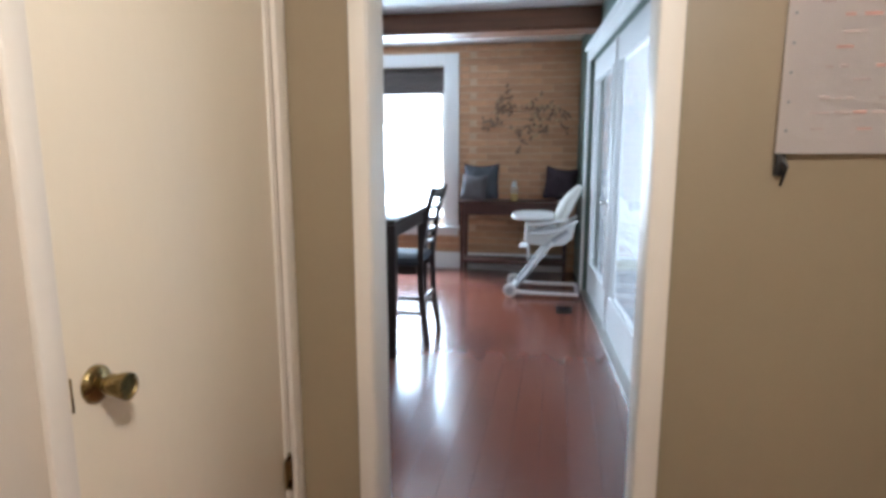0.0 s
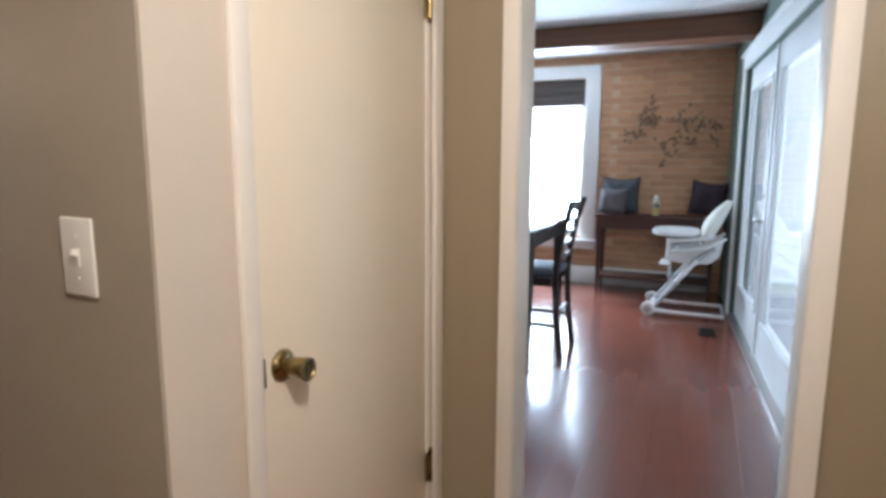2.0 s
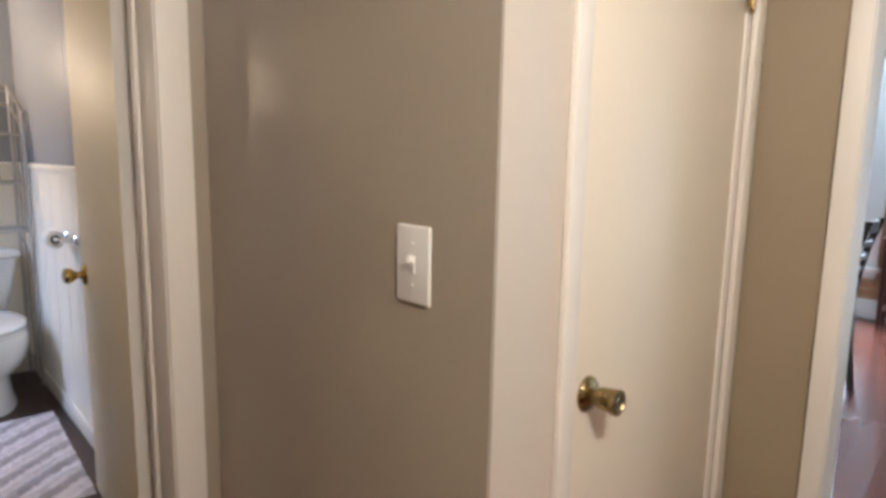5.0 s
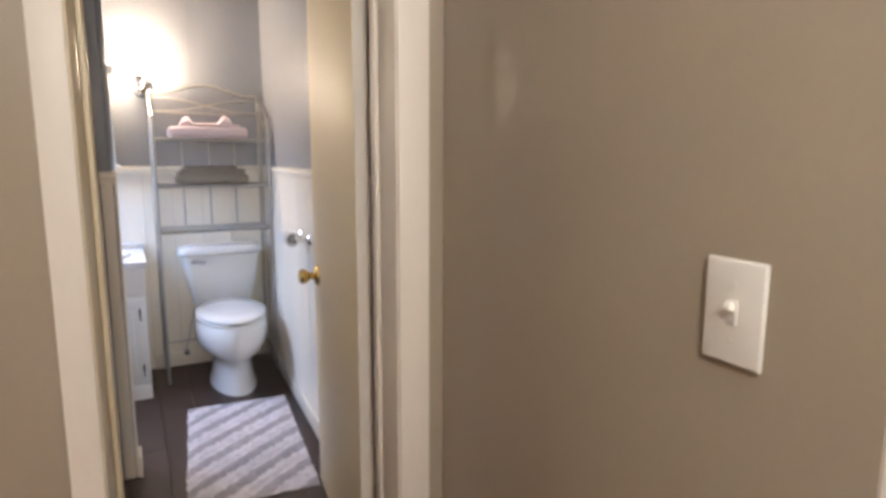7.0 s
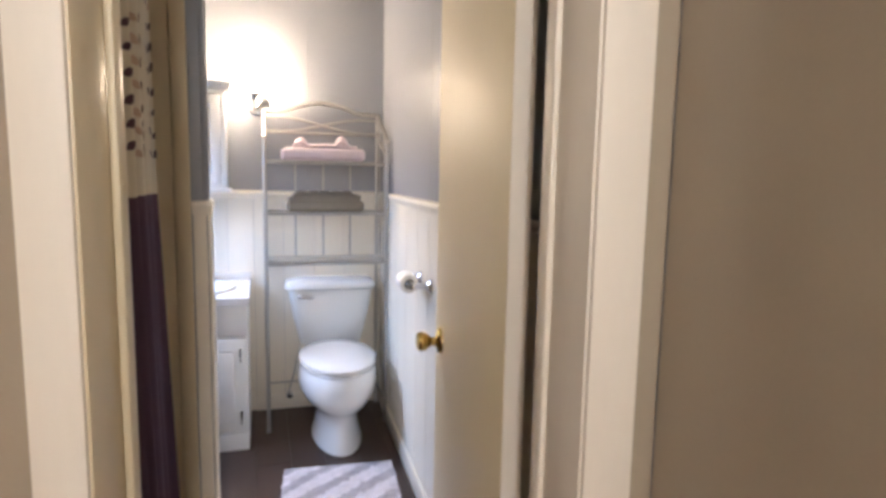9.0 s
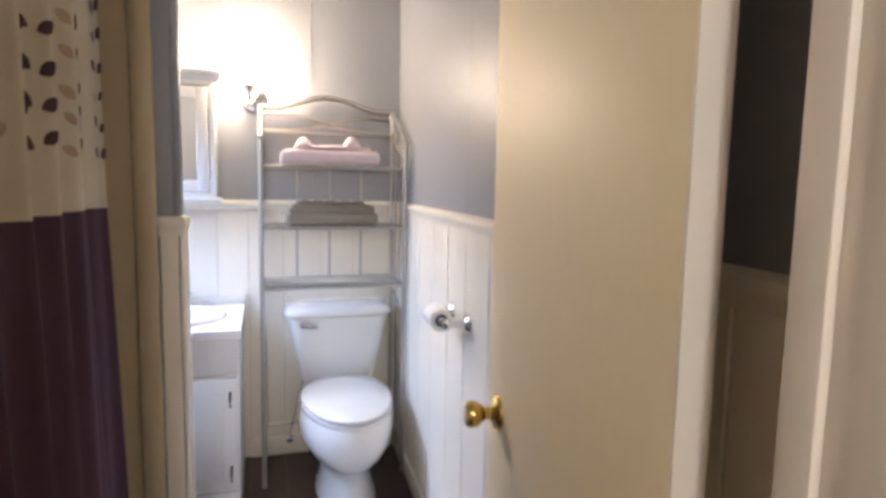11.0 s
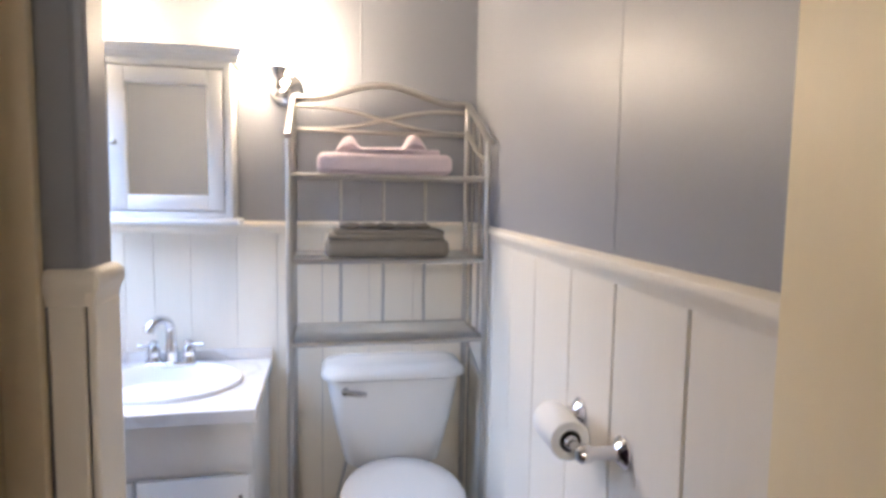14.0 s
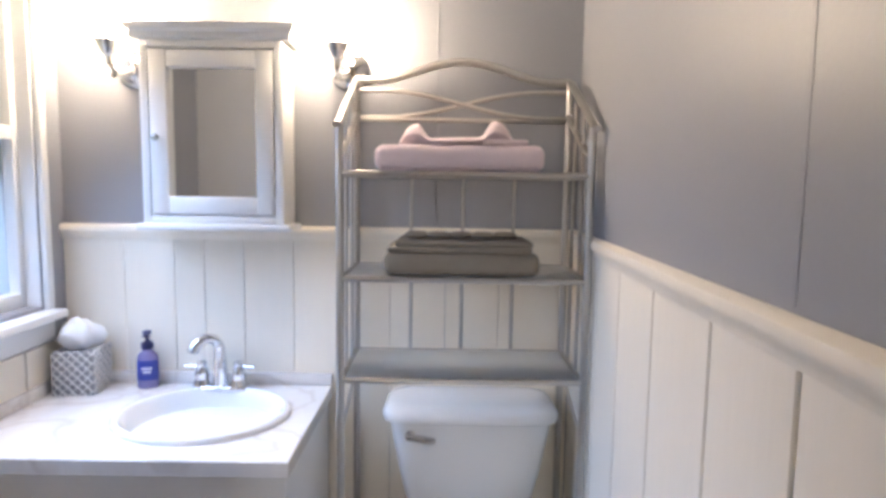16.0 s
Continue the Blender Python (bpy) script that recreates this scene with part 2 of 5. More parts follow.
def box(bm, x0, x1, y0, y1, z0, z1, bevel=0.0, seg=2, m=None):
    vs = bmesh.ops.create_cube(bm, size=1)["verts"]
    for v in vs:
        v.co = Vector(((x0 + x1) / 2 + v.co.x * abs(x1 - x0), (y0 + y1) / 2 + v.co.y * abs(y1 - y0), (z0 + z1) / 2 + v.co.z * abs(z1 - z0)))
    if bevel:
        es = list({e for v in vs for e in v.link_edges})
        got = bmesh.ops.bevel(bm, geom=es, offset=bevel, segments=seg, profile=0.5, affect="EDGES")
        vs = list({v for f in got["faces"] for v in f.verts} | {v for v in vs if v.is_valid})
    if m is not None:
        bmesh.ops.transform(bm, matrix=m, verts=[v for v in vs if v.is_valid])
    return bm


def lathe(bm, profile, m=None, seg=24, close=True):
    rings = []
    for r, z in profile:
        rings.append([bm.verts.new((r * math.cos(2 * math.pi * i / seg), r * math.sin(2 * math.pi * i / seg), z)) for i in range(seg)])
    for a, b in zip(rings, rings[1:]):
        for i in range(seg):
            bm.faces.new((a[i], a[(i + 1) % seg], b[(i + 1) % seg], b[i]))
    if close:
        bm.faces.new(list(reversed(rings[0])))
        bm.faces.new(rings[-1])
    if m is not None:
        bmesh.ops.transform(bm, matrix=m, verts=[v for r in rings for v in r])
    return bm


def tube(bm, pts, r, seg=8, flat=1.0):
    pts = [Vector(p) for p in pts]
    rings = []
    for i, p in enumerate(pts):
        t = (pts[min(i + 1, len(pts) - 1)] - pts[max(i - 1, 0)]).normalized()
        up = Vector((0, 0, 1)) if abs(t.z) < 0.9 else Vector((1, 0, 0))
        a = t.cross(up).normalized()
        b = a.cross(t).normalized()
        rr = r[i] if isinstance(r, (list, tuple)) else r
        rings.append([bm.verts.new(p + (a * math.cos(2 * math.pi * k / seg) + b * flat * math.sin(2 * math.pi * k / seg)) * rr) for k in range(seg)])
    for a, b in zip(rings, rings[1:]):
        for i in range(seg):
            bm.faces.new((a[i], b[i], b[(i + 1) % seg], a[(i + 1) % seg]))
    bm.faces.new(rings[0])
    bm.faces.new(list(reversed(rings[-1])))
    return bm


def loft(bm, sections, close=True):
    """Skin through rings of equal length, each a list of points."""
    rings = [[bm.verts.new(p) for p in s] for s in sections]
    k = len(rings[0])
    for a, b in zip(rings, rings[1:]):
        for i in range(k):
            bm.faces.new((a[i], a[(i + 1) % k], b[(i + 1) % k], b[i]))
    if close:
        bm.faces.new(list(reversed(rings[0])))
        bm.faces.new(rings[-1])
    return bm


def mesh_from(name, bm, material, smooth=False):
    bmesh.ops.recalc_face_normals(bm, faces=bm.faces)
    me = bpy.data.meshes.new(name)
    bm.to_mesh(me)
    bm.free()
    for one in (material if isinstance(material, (list, tuple)) else [material]):
        me.materials.append(one)
    if smooth:
        me.polygons.foreach_set("use_smooth", [True] * len(me.polygons))
        me.set_sharp_from_angle(angle=radians(40))
    return me


def part(name, bm, material, parent, label="", smooth=True):
    ob = new(name, mesh_from(name, bm, material, smooth))
    ob.parent = parent
    if label:
        tagged(ob, label)
    return ob


def thing(name, label, category, at=(0, 0, 0), rz=0.0, group=""):
    ob = new(name)
    ob.matrix_basis = pose(*at, 0, 0, rz)
    return tagged(ob, label, category, group)


def solid(name, bm, material, label, category="", smooth=False):
    return tagged(new(name, mesh_from(name, bm, material, smooth)), label, category or name.split("_")[0], kind="structure")


def structure(name, label, category):
    return tagged(new(name), label, category, kind="structure")


NB = bmesh.new

# ---------- structure ----------
DOORX, SWY0, SWY1, BX, OPY = -0.645, 0.778, 0.837, -1.592, 1.76
BACKX, RIGHTY, LEFTY, CEIL = -4.18, 0.957, -0.525, 2.25
BRICKY, DCEIL = 6.17, 2.21

# hall: wall with the switch, slightly out of square


def prism(bm, plan, z0, z1):
    loft(bm, [[(*p, z) for p in plan] for z in (z0, z1)])
    return bm


bm = prism(NB(), [(DOORX, SWY0), (BX, SWY1), (BX, SWY1 + 0.11), (DOORX - 0.102, SWY0 + 0.116), (DOORX - 0.102, SWY0 + 0.012), (DOORX, SWY0 + 0.006)], 0, CEIL)
solid("wall_switch", bm, M_TAUPE, "taupe painted hall wall with a satin sheen", "wall")

D0, D1, DTOP = 0.985, 1.695, 2.03
bm = NB()
prism(bm, [(DOORX, SWY0 + 0.0065), (DOORX, D0), (DOORX - 0.1, D0), (DOORX - 0.1, SWY0 + 0.0125)], 0, CEIL)
box(bm, DOORX - 0.1, DOORX, D1, OPY, 0, CEIL)
box(bm, DOORX - 0.1, DOORX, D0, D1, DTOP, CEIL)
solid("wall_closet", bm, M_LITWALL, "hall wall around the closet door, lit side in a lighter tan", "wall")

O0, O1, OTOP = -0.411, 0.278, 2.06
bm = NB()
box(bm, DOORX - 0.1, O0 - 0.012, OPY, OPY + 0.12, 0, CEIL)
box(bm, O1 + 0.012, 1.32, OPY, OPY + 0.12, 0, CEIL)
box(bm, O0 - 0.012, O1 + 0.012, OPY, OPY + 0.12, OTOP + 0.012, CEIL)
solid("wall_north", bm, M_BEIGE, "hall wall with an open doorway, shaded side in a darker beige", "wall")

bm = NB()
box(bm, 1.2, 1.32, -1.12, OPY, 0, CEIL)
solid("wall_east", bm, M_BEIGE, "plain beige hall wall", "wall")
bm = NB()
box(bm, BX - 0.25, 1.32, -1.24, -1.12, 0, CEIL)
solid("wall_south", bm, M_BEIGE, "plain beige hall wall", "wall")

# the bathroom doorway's wall stands square to the switch wall
DW = pose(-1.646, 0.066, 0, 0, 0, -3.5)
BY0, BY1, BY2, BTOP = 0.061, 0.657, 0.776, 2.03
bm = NB()
box(bm, -0.13, 0, -1.3, BY0 - 0.012, 0, CEIL, m=DW)
box(bm, -0.13, 0, BY1 + 0.012, BY2, 0, CEIL, m=DW)
box(bm, -0.13, 0, BY0 - 0.012, BY1 + 0.012, BTOP + 0.012, CEIL, m=DW)
solid("wall_bath_doorway", bm, M_TAUPE, "taupe painted wall with the bathroom doorway", "wall")

bm = NB()
box(bm, -1.70, 1.32, -1.24, OPY + 0.12, CEIL, CEIL + 0.1)
solid("ceiling_hall", bm, M_CEIL, "plain off-white hall ceiling", "ceiling")
bm = NB()
box(bm, -4.34, -1.70, -1.24, 1.1, CEIL, CEIL + 0.1)
solid("ceiling_bath", bm, M_CEIL, "plain off-white bathroom ceiling", "ceiling")
bm = NB()
box(bm, -3.4, 1.2, OPY + 0.12, BRICKY + 0.25, DCEIL, DCEIL + 0.1)
solid("ceiling_dining", bm, M_CEIL, "textured white dining room ceiling", "ceiling")


def casing(name, lines, depth, material, label, bead=0.004):
    t = structure(name, label, "trim")
    for piece, (x0, x1, y0, y1, z0, z1) in lines:
        part(piece, box(NB(), x0, x1, y0, y1, z0, z1, bead), material, t)
    return t


# closet door frame and casing
casing("trim_closet_door", [
    ("side_casing", (DOORX, DOORX + 0.014, 0.938, D0 - 0.006, 0, DTOP + 0.05)),
    ("side_casing", (DOORX, DOORX + 0.014, D1 + 0.006, OPY - 0.004, 0, DTOP + 0.05)),
    ("head_casing", (DOORX, DOORX + 0.014, 0.938, OPY - 0.004, DTOP + 0.052, DTOP + 0.115)),
    ("jamb", (DOORX - 0.1, DOORX - 0.003, D0 + 0.0005, D0 + 0.012, 0, DTOP)),
    ("jamb", (DOORX - 0.1, DOORX - 0.003, D1 - 0.012, D1 - 0.0005, 0, DTOP)),
], 0.014, M_TRIM, "cream painted door casing of the hall closet")
casing("trim_dining_opening", [
    ("side_casing", (-0.460, O0 - 0.004, OPY - 0.016, OPY, 0, OTOP + 0.05)),
    ("side_casing", (O1 + 0.002, O1 + 0.058, OPY - 0.016, OPY, 0, OTOP + 0.05)),
    ("head_casing", (-0.460, O1 + 0.058, OPY - 0.016, OPY, OTOP + 0.052, OTOP + 0.12)),
    ("jamb", (O0 - 0.0115, O0, OPY - 0.008, OPY + 0.13, 0, OTOP)),
    ("jamb", (O1, O1 + 0.0115, OPY - 0.008, OPY + 0.13, 0, OTOP)),
    ("head_jamb", (O0 - 0.0115, O1 + 0.0115, OPY - 0.008, OPY + 0.13, OTOP, OTOP + 0.0115)),
], 0.016, M_TRIM, "cream painted casing of the dining room opening")
t = casing("trim_bath_doorway", [
    ("side_casing", (0, 0.015, 0, BY0 - 0.004, 0, BTOP + 0.05)),
    ("side_casing", (0, 0.015, BY1 + 0.004, BY1 + 0.078, 0, BTOP + 0.05)),
    ("head_casing", (0, 0.015, 0, BY1 + 0.078, BTOP + 0.052, BTOP + 0.115)),
    ("jamb", (-0.14, 0.008, BY1, BY1 + 0.0115, 0, BTOP)),
    ("head_jamb", (-0.14, 0.008, BY0, BY1, BTOP, BTOP + 0.0115)),
    ("door_stop", (-0.135, -0.10, BY1 - 0.012, BY1 - 0.0005, 0, BTOP)),
], 0.015, M_TRIM, "cream painted casing of the bathroom doorway")
t.matrix_basis = DW
# tan on this jamb alone stands for the sconces' warm light
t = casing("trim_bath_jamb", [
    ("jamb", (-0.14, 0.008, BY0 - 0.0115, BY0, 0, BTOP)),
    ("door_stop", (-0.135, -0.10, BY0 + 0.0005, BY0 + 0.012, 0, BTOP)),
], 0.015, M_TAN, "strike jamb of the bathroom doorway, warm sconce light coloured in")
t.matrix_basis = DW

# bathroom shell
bm = NB()
box(bm, BACKX - 0.12, BACKX, -0.65, 1.08, 0, CEIL)
solid("wall_bath_back", bm, M_GREY, "blue-grey painted panel wall behind the toilet", "wall")
RW = pose(BACKX, RIGHTY, 0, 0, 0, -2.6)
RL = 2.53


def on_right(x):
    """The right wall's face at x, on plan."""
    return RIGHTY - math.tan(radians(2.6)) * (x - BACKX)


bm = NB()
box(bm, -0.12, RL, 0, 0.12, 0, CEIL, m=RW)
solid("wall_bath_right", bm, M_GREY, "blue-grey painted panel wall along the bathroom", "wall")
W0, W1, WZ0, WZ1 = -4.07, -3.30, 0.97, 1.90
bm = NB()
box(bm, BACKX, W0, LEFTY - 0.12, LEFTY, 0, CEIL)
box(bm, W1, -2.96, LEFTY - 0.12, LEFTY, 0, CEIL)
box(bm, W0, W1, LEFTY - 0.12, LEFTY, 0, WZ0)
box(bm, W0, W1, LEFTY - 0.12, LEFTY, WZ1, CEIL)
solid("wall_bath_window", bm, M_GREY, "blue-grey bathroom wall with a window", "wall")
PX0, PX1, PY = -2.955, -2.875, 0.152
bm = NB()
box(bm, PX0, PX1, -0.9, PY, 0, CEIL)
solid("wall_partition", bm, M_GREY, "grey painted partition end beside the bath", "wall")
bm = NB()
box(bm, PX1, -1.70, -0.95, -0.83, 0, CEIL)
solid("wall_tub", bm, M_WHITE, "plain wall behind the bath", "wall")


def seam(name, bm):
    return solid(name, bm, M_GREY, "narrow painted seam strip on the panel wall", "trim")


bm = NB()
box(bm, BACKX, BACKX + 0.003, 0.548, 0.554, 1.2, CEIL, 0.0014)
seam("trim_seam_back", bm)
bm = NB()
box(bm, 1.157, 1.163, -0.0007, 0, 1.2, CEIL, 0.0006, m=RW)
box(bm, 1.90, 1.906, -0.0007, 0, 1.2, CEIL, 0.0006, m=RW)
seam("trim_seam_right", bm)

# chair rail: rounded cap over a flat fillet
RAIL = 1.182


def rail_piece(bm, p, q, n, k=1.0):
    """A rail from p to q (on plan), standing off along n."""
    prof = [(0, -0.032), (0.0135, -0.032), (0.0145, -0.026), (0.018, -0.018), (0.0225, -0.012), (0.0245, -0.004), (0.022, 0.005), (0.014, 0.010), (0, 0.0115)]
    loft(bm, [[(e[0] + n[0] * d * k, e[1] + n[1] * d * k, RAIL + h) for d, h in prof] for e in (p, q)])
    return bm


rail = structure("trim_chair_rail", "white rounded chair rail over the wainscot", "trim")
part("rail", rail_piece(NB(), (0, -0.001), (RL, -0.001), (0, -1)), M_BOARD, rail).matrix_basis = RW
part("rail", rail_piece(NB(), (BACKX + 0.001, LEFTY), (BACKX + 0.001, RIGHTY), (1, 0)), M_BOARD, rail)
part("rail", rail_piece(NB(), (PX1, 0.108), (PX1, PY + 0.012), (1, 0), 0.65), M_BOARD, rail)
part("rail", rail_piece(NB(), (PX0, PY), (PX1 + 0.013, PY), (0, 1), 0.65), M_BOARD, rail)
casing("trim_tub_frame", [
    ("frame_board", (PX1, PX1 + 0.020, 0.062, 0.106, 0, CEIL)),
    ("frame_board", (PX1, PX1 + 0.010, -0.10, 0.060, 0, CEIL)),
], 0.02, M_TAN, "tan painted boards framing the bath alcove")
casing("trim_corner_bead", [("bead", (PX1 - 0.012, PX1 + 0.008, PY - 0.012, PY + 0.008, RAIL + 0.013, CEIL))], 0.01, M_GREY,
       "grey painted rounded corner bead on the partition", 0.009)

# baseboards in the bathroom
casing("baseboard_bath", [
    ("baseboard", (BACKX + 0.010, BACKX + 0.022, 0.27, RIGHTY - 0.023, 0, 0.085)),
    ("baseboard", (PX0, PX1 + 0.02, PY + 0.010, PY + 0.022, 0, 0.09)),
], 0.01, M_BOARD, "white painted bathroom baseboard")

t = casing("baseboard_bath_right", [("baseboard", (0.024, RL, -0.024, -0.0125, 0, 0.085))], 0.01, M_BOARD, "white painted bathroom baseboard")
t.matrix_basis = RW

# dining room shell
bm = NB()
box(bm, -3.4, -3.28, OPY + 0.12, BRICKY, 0, DCEIL)
solid("wall_dining_west", bm, M_GREEN, "plain green dining room wall", "wall")
FW = pose(0.523, 1.88, 0, 0, 0, math.degrees(math.atan2(0.0636, 1)))
FA, FB, FTOP = 0.98, 3.46, 1.90
bm = NB()
for a, b, z0, z1 in ((0, FA, 0, DCEIL), (FB, 4.5, 0, DCEIL), (FA, FB, FTOP, DCEIL)):
    box(bm, 0, 0.14, a, b, z0, z1, m=FW)
solid("wall_dining_east", bm, M_GREEN, "dark green painted wall with french doors", "wall")
WX0, WX1, WB, WT = -2.12, -1.05, 0.46, 2.0
bm = NB()
box(bm, -3.4, WX0, BRICKY + 0.02, BRICKY + 0.25, 0, DCEIL)
box(bm, WX1, 0.6, BRICKY + 0.02, BRICKY + 0.25, 0, DCEIL)
box(bm, WX0, WX1, BRICKY + 0.02, BRICKY + 0.25, 0, WB)
box(bm, WX0, WX1, BRICKY + 0.02, BRICKY + 0.25, WT, DCEIL)
wall_brick = solid("wall_brick", bm, M_MORTAR, "old red-brown brick wall with worn mortar", "wall")
casing("baseboard_dining", [
    ("baseboard", (-3.28, 0.16, BRICKY - 0.035, BRICKY - 0.012, 0, 0.17)),
], 0.02, M_WHITE, "tall white baseboard along the brick wall")
bm = NB()
box(bm, -3.28, 0.36, 4.80, 5.0, 2.068, DCEIL, 0.012)
tagged(new("ceiling_beam", mesh_from("ceiling_beam", bm, M_BEAM)), "reddish-brown stained wooden ceiling beam", "beam", kind="structure")
bm = NB()
box(bm, -3.28, 0.36, 4.785, 5.015, 2.052, 2.068, 0.004)
solid("trim_beam", bm, M_BEAM, "thin stained board under the ceiling beam", "trim")

bm = NB()
box(bm, -6.5, 0.62, 8.6, 8.62, -0.29, 4.0)
solid("backdrop_garden", bm, M_OUTSIDE, "bright hazy daylight beyond the dining window", "backdrop")
bm = NB()
box(bm, 3.4, 3.42, -1.0, 8.5, -0.29, 4.0)
box(bm, 0.64, 3.42, 8.52, 8.54, -0.29, 4.0)
solid("backdrop_yard", bm, M_OUTSIDE2, "pale blue daylight beyond the french doors", "backdrop")
bm = NB()
box(bm, -60, 60, -60, 60, -0.35, -0.30)
solid("ground", bm, M_GRASS, "pale lawn outside the windows", "ground")
bm = NB()
box(bm, -4.4, 1.34, -1.3, BRICKY + 0.27, -0.3, -0.012)
solid("floor_base", bm, M_GAP, "dark sub-floor in the joints of the boards", "floor")

# ---------- hall things ----------


ROUND = [(0.012, 0.012), (0.012, 0.028), (0.018, 0.034), (0.0255, 0.044), (0.0265, 0.056), (0.0235, 0.064), (0.015, 0.067), (0.004, 0.066)]
DRUM = [(0.013, 0.012), (0.0125, 0.022), (0.018, 0.026), (0.0215, 0.032), (0.0225, 0.046), (0.026, 0.066), (0.025, 0.071), (0.021, 0.0715), (0.019, 0.068), (0.004, 0.068)]


def round_knob(parent, face, out, material, z, size=1.0, shape=ROUND):
    """A door knob with its rose on the face point, standing off along out (unit vector on plan)."""
    m = Matrix.Translation((*face, z)) @ Vector((0, 0, 1)).rotation_difference(Vector((*out, 0))).to_matrix().to_4x4() @ Matrix.Scale(size, 4)
    rose = part("rose", lathe(NB(), [(0.036, 0), (0.036, 0.004), (0.031, 0.010), (0.018, 0.013), (0.014, 0.016)], m, 28), material, parent)
    part("knob", lathe(NB(), shape, m, 28), material, parent)
    return rose


def door_hinge(parent, x, y, z, material, axis):
    bm = tube(NB(), [(x, y, z - 0.045), (x, y, z + 0.045)], 0.006, 10)
    for k in (-0.05, 0.05):
        lathe(bm, [(0.004, -0.004), (0.0065, 0), (0.004, 0.004)], Matrix.Translation((x, y, z + k)), 10)
    if axis == "y":
        box(bm, x - 0.004, x - 0.001, y - 0.022, y + 0.018, z - 0.044, z + 0.044)
    else:
        box(bm, x - 0.018, x + 0.022, y - 0.004, y - 0.001, z - 0.044, z + 0.044)
    return part("hinge", bm, material, parent, "worn brass hinge")


door = tagged(new("door_1"), "closed cream-painted flush closet door with brass knob", "door", kind="structure")
part("slab", box(NB(), DOORX - 0.045, DOORX - 0.008, D0 + 0.015, D1 - 0.015, 0.012, DTOP - 0.004, 0.003), M_DOOR, door)
round_knob(door, (DOORX - 0.008, 1.052), (1, 0), M_BRASS, 0.848, 0.86, DRUM)
for hz in (0.335, 1.64):
    door_hinge(door, DOORX + 0.004, D1 - 0.010, hz, M_BRASS, "y")
part("latch_mark", box(NB(), DOORX - 0.009, DOORX - 0.0065, D0 + 0.017, D0 + 0.020, 0.82, 0.875), M_BRASS, door, "dark brass latch edge")

# light switch on the taupe wall
ang = math.degrees(math.atan2(SWY1 - SWY0, BX - DOORX))
sw = thing("light_switch", "ivory plastic toggle light switch on taupe wall", "light switch",
           (-0.805, SWY0 + (SWY1 - SWY0) * (0.16 / 0.975), 1.082), 180 + ang)
part("plate", box(NB(), -0.039, 0.039, -0.006, 0, -0.060, 0.060, 0.004, 3), M_SWITCH, sw)
part("toggle_frame", box(NB(), -0.007, 0.007, -0.0075, -0.005, -0.014, 0.014, 0.001), M_SWITCH, sw)
part("toggle", box(NB(), -0.004, 0.004, -0.018, -0.006, -0.002, 0.008, 0.0015, m=pose(0, 0, 0, -20)), M_SWITCH, sw)
for sz in (-0.032, 0.032):
    part("screw", lathe(NB(), [(0.003, 0), (0.003, 0.0012), (0.001, 0.0016)], pose(0, -0.0058, sz, 90), 10), M_SWITCH, sw)

# paper chart pinned on the beige wall
chart = thing("wall_chart", "large white paper chart with faded red writing", "chart", (0.540, OPY - 0.012, 1.205))
bm = NB()
nx, nz = 14, 14
g = [[bm.verts.new((0.60 * i / nx + 0.012 * (j / nz), -0.004 - 0.010 * (1 - j / nz) ** 3 - 0.002 * math.sin(i * 1.1 + j), 0.82 * j / nz)) for i in range(nx + 1)] for j in range(nz + 1)]
for j in range(nz):
    for i in range(nx):
        bm.faces.new((g[j][i], g[j][i + 1], g[j + 1][i + 1], g[j + 1][i]))
bmesh.ops.solidify(bm, geom=bm.faces[:], thickness=0.0015)
part("sheet", bm, M_CHART, chart)
rng = random.Random(4)
for k in range(22):
    x0, cz = rng.uniform(0.05, 0.12), 0.055 + 0.033 * k + rng.uniform(-0.004, 0.004)
    while x0 < 0.52:
        w = rng.uniform(0.012, 0.045)
        if rng.random() < 0.75:
            lift = 0.010 * max(0.0, 1 - cz / 0.82) ** 3
            bar = box(NB(), x0, x0 + w, -0.0084 - lift, -0.0074 - lift, cz, cz + rng.uniform(0.003, 0.007))
            part("writing_bar", bar, M_RED if rng.random() < 0.4 else M_FADED, chart, smooth=False)
        x0 += w + rng.uniform(0.006, 0.02)
for k in range(7):
    part("punch_hole_mark", lathe(NB(), [(0.0035, 0), (0.0035, 0.0012)], pose(0.016, -0.0185, 0.05 + 0.062 * k, 90), 10), M_GREYPLASTIC, chart)
clip = thing("spring_clip", "dark metal clip under the paper chart's corner", "clip", (0.556, OPY, 1.195))
part("jaw", box(NB(), -0.010, 0.006, -0.020, -0.002, -0.040, 0.014, 0.003), M_BLACKMETAL, clip)
part("lever", tube(NB(), [(0.004, -0.014, 0.006), (0.010, -0.026, -0.02), (0.003, -0.020, -0.062)], [0.006, 0.005, 0.003], 8), M_BLACKMETAL, clip)

# unseen hall ceiling light, added over and behind the walker as fill
cl = thing("ceiling_light", "unseen round opal ceiling light added to light the hall", "ceiling light", (0.30, 0.18, CEIL))
part("base", lathe(NB(), [(0.085, 0), (0.085, -0.02), (0.07, -0.035)], None, 28), M_NICKEL, cl)
part("shade", lathe(NB(), [(0.06, -0.03), (0.12, -0.045), (0.13, -0.06), (0.125, -0.066)], None, 28, close=False), M_FIXTURE, cl)

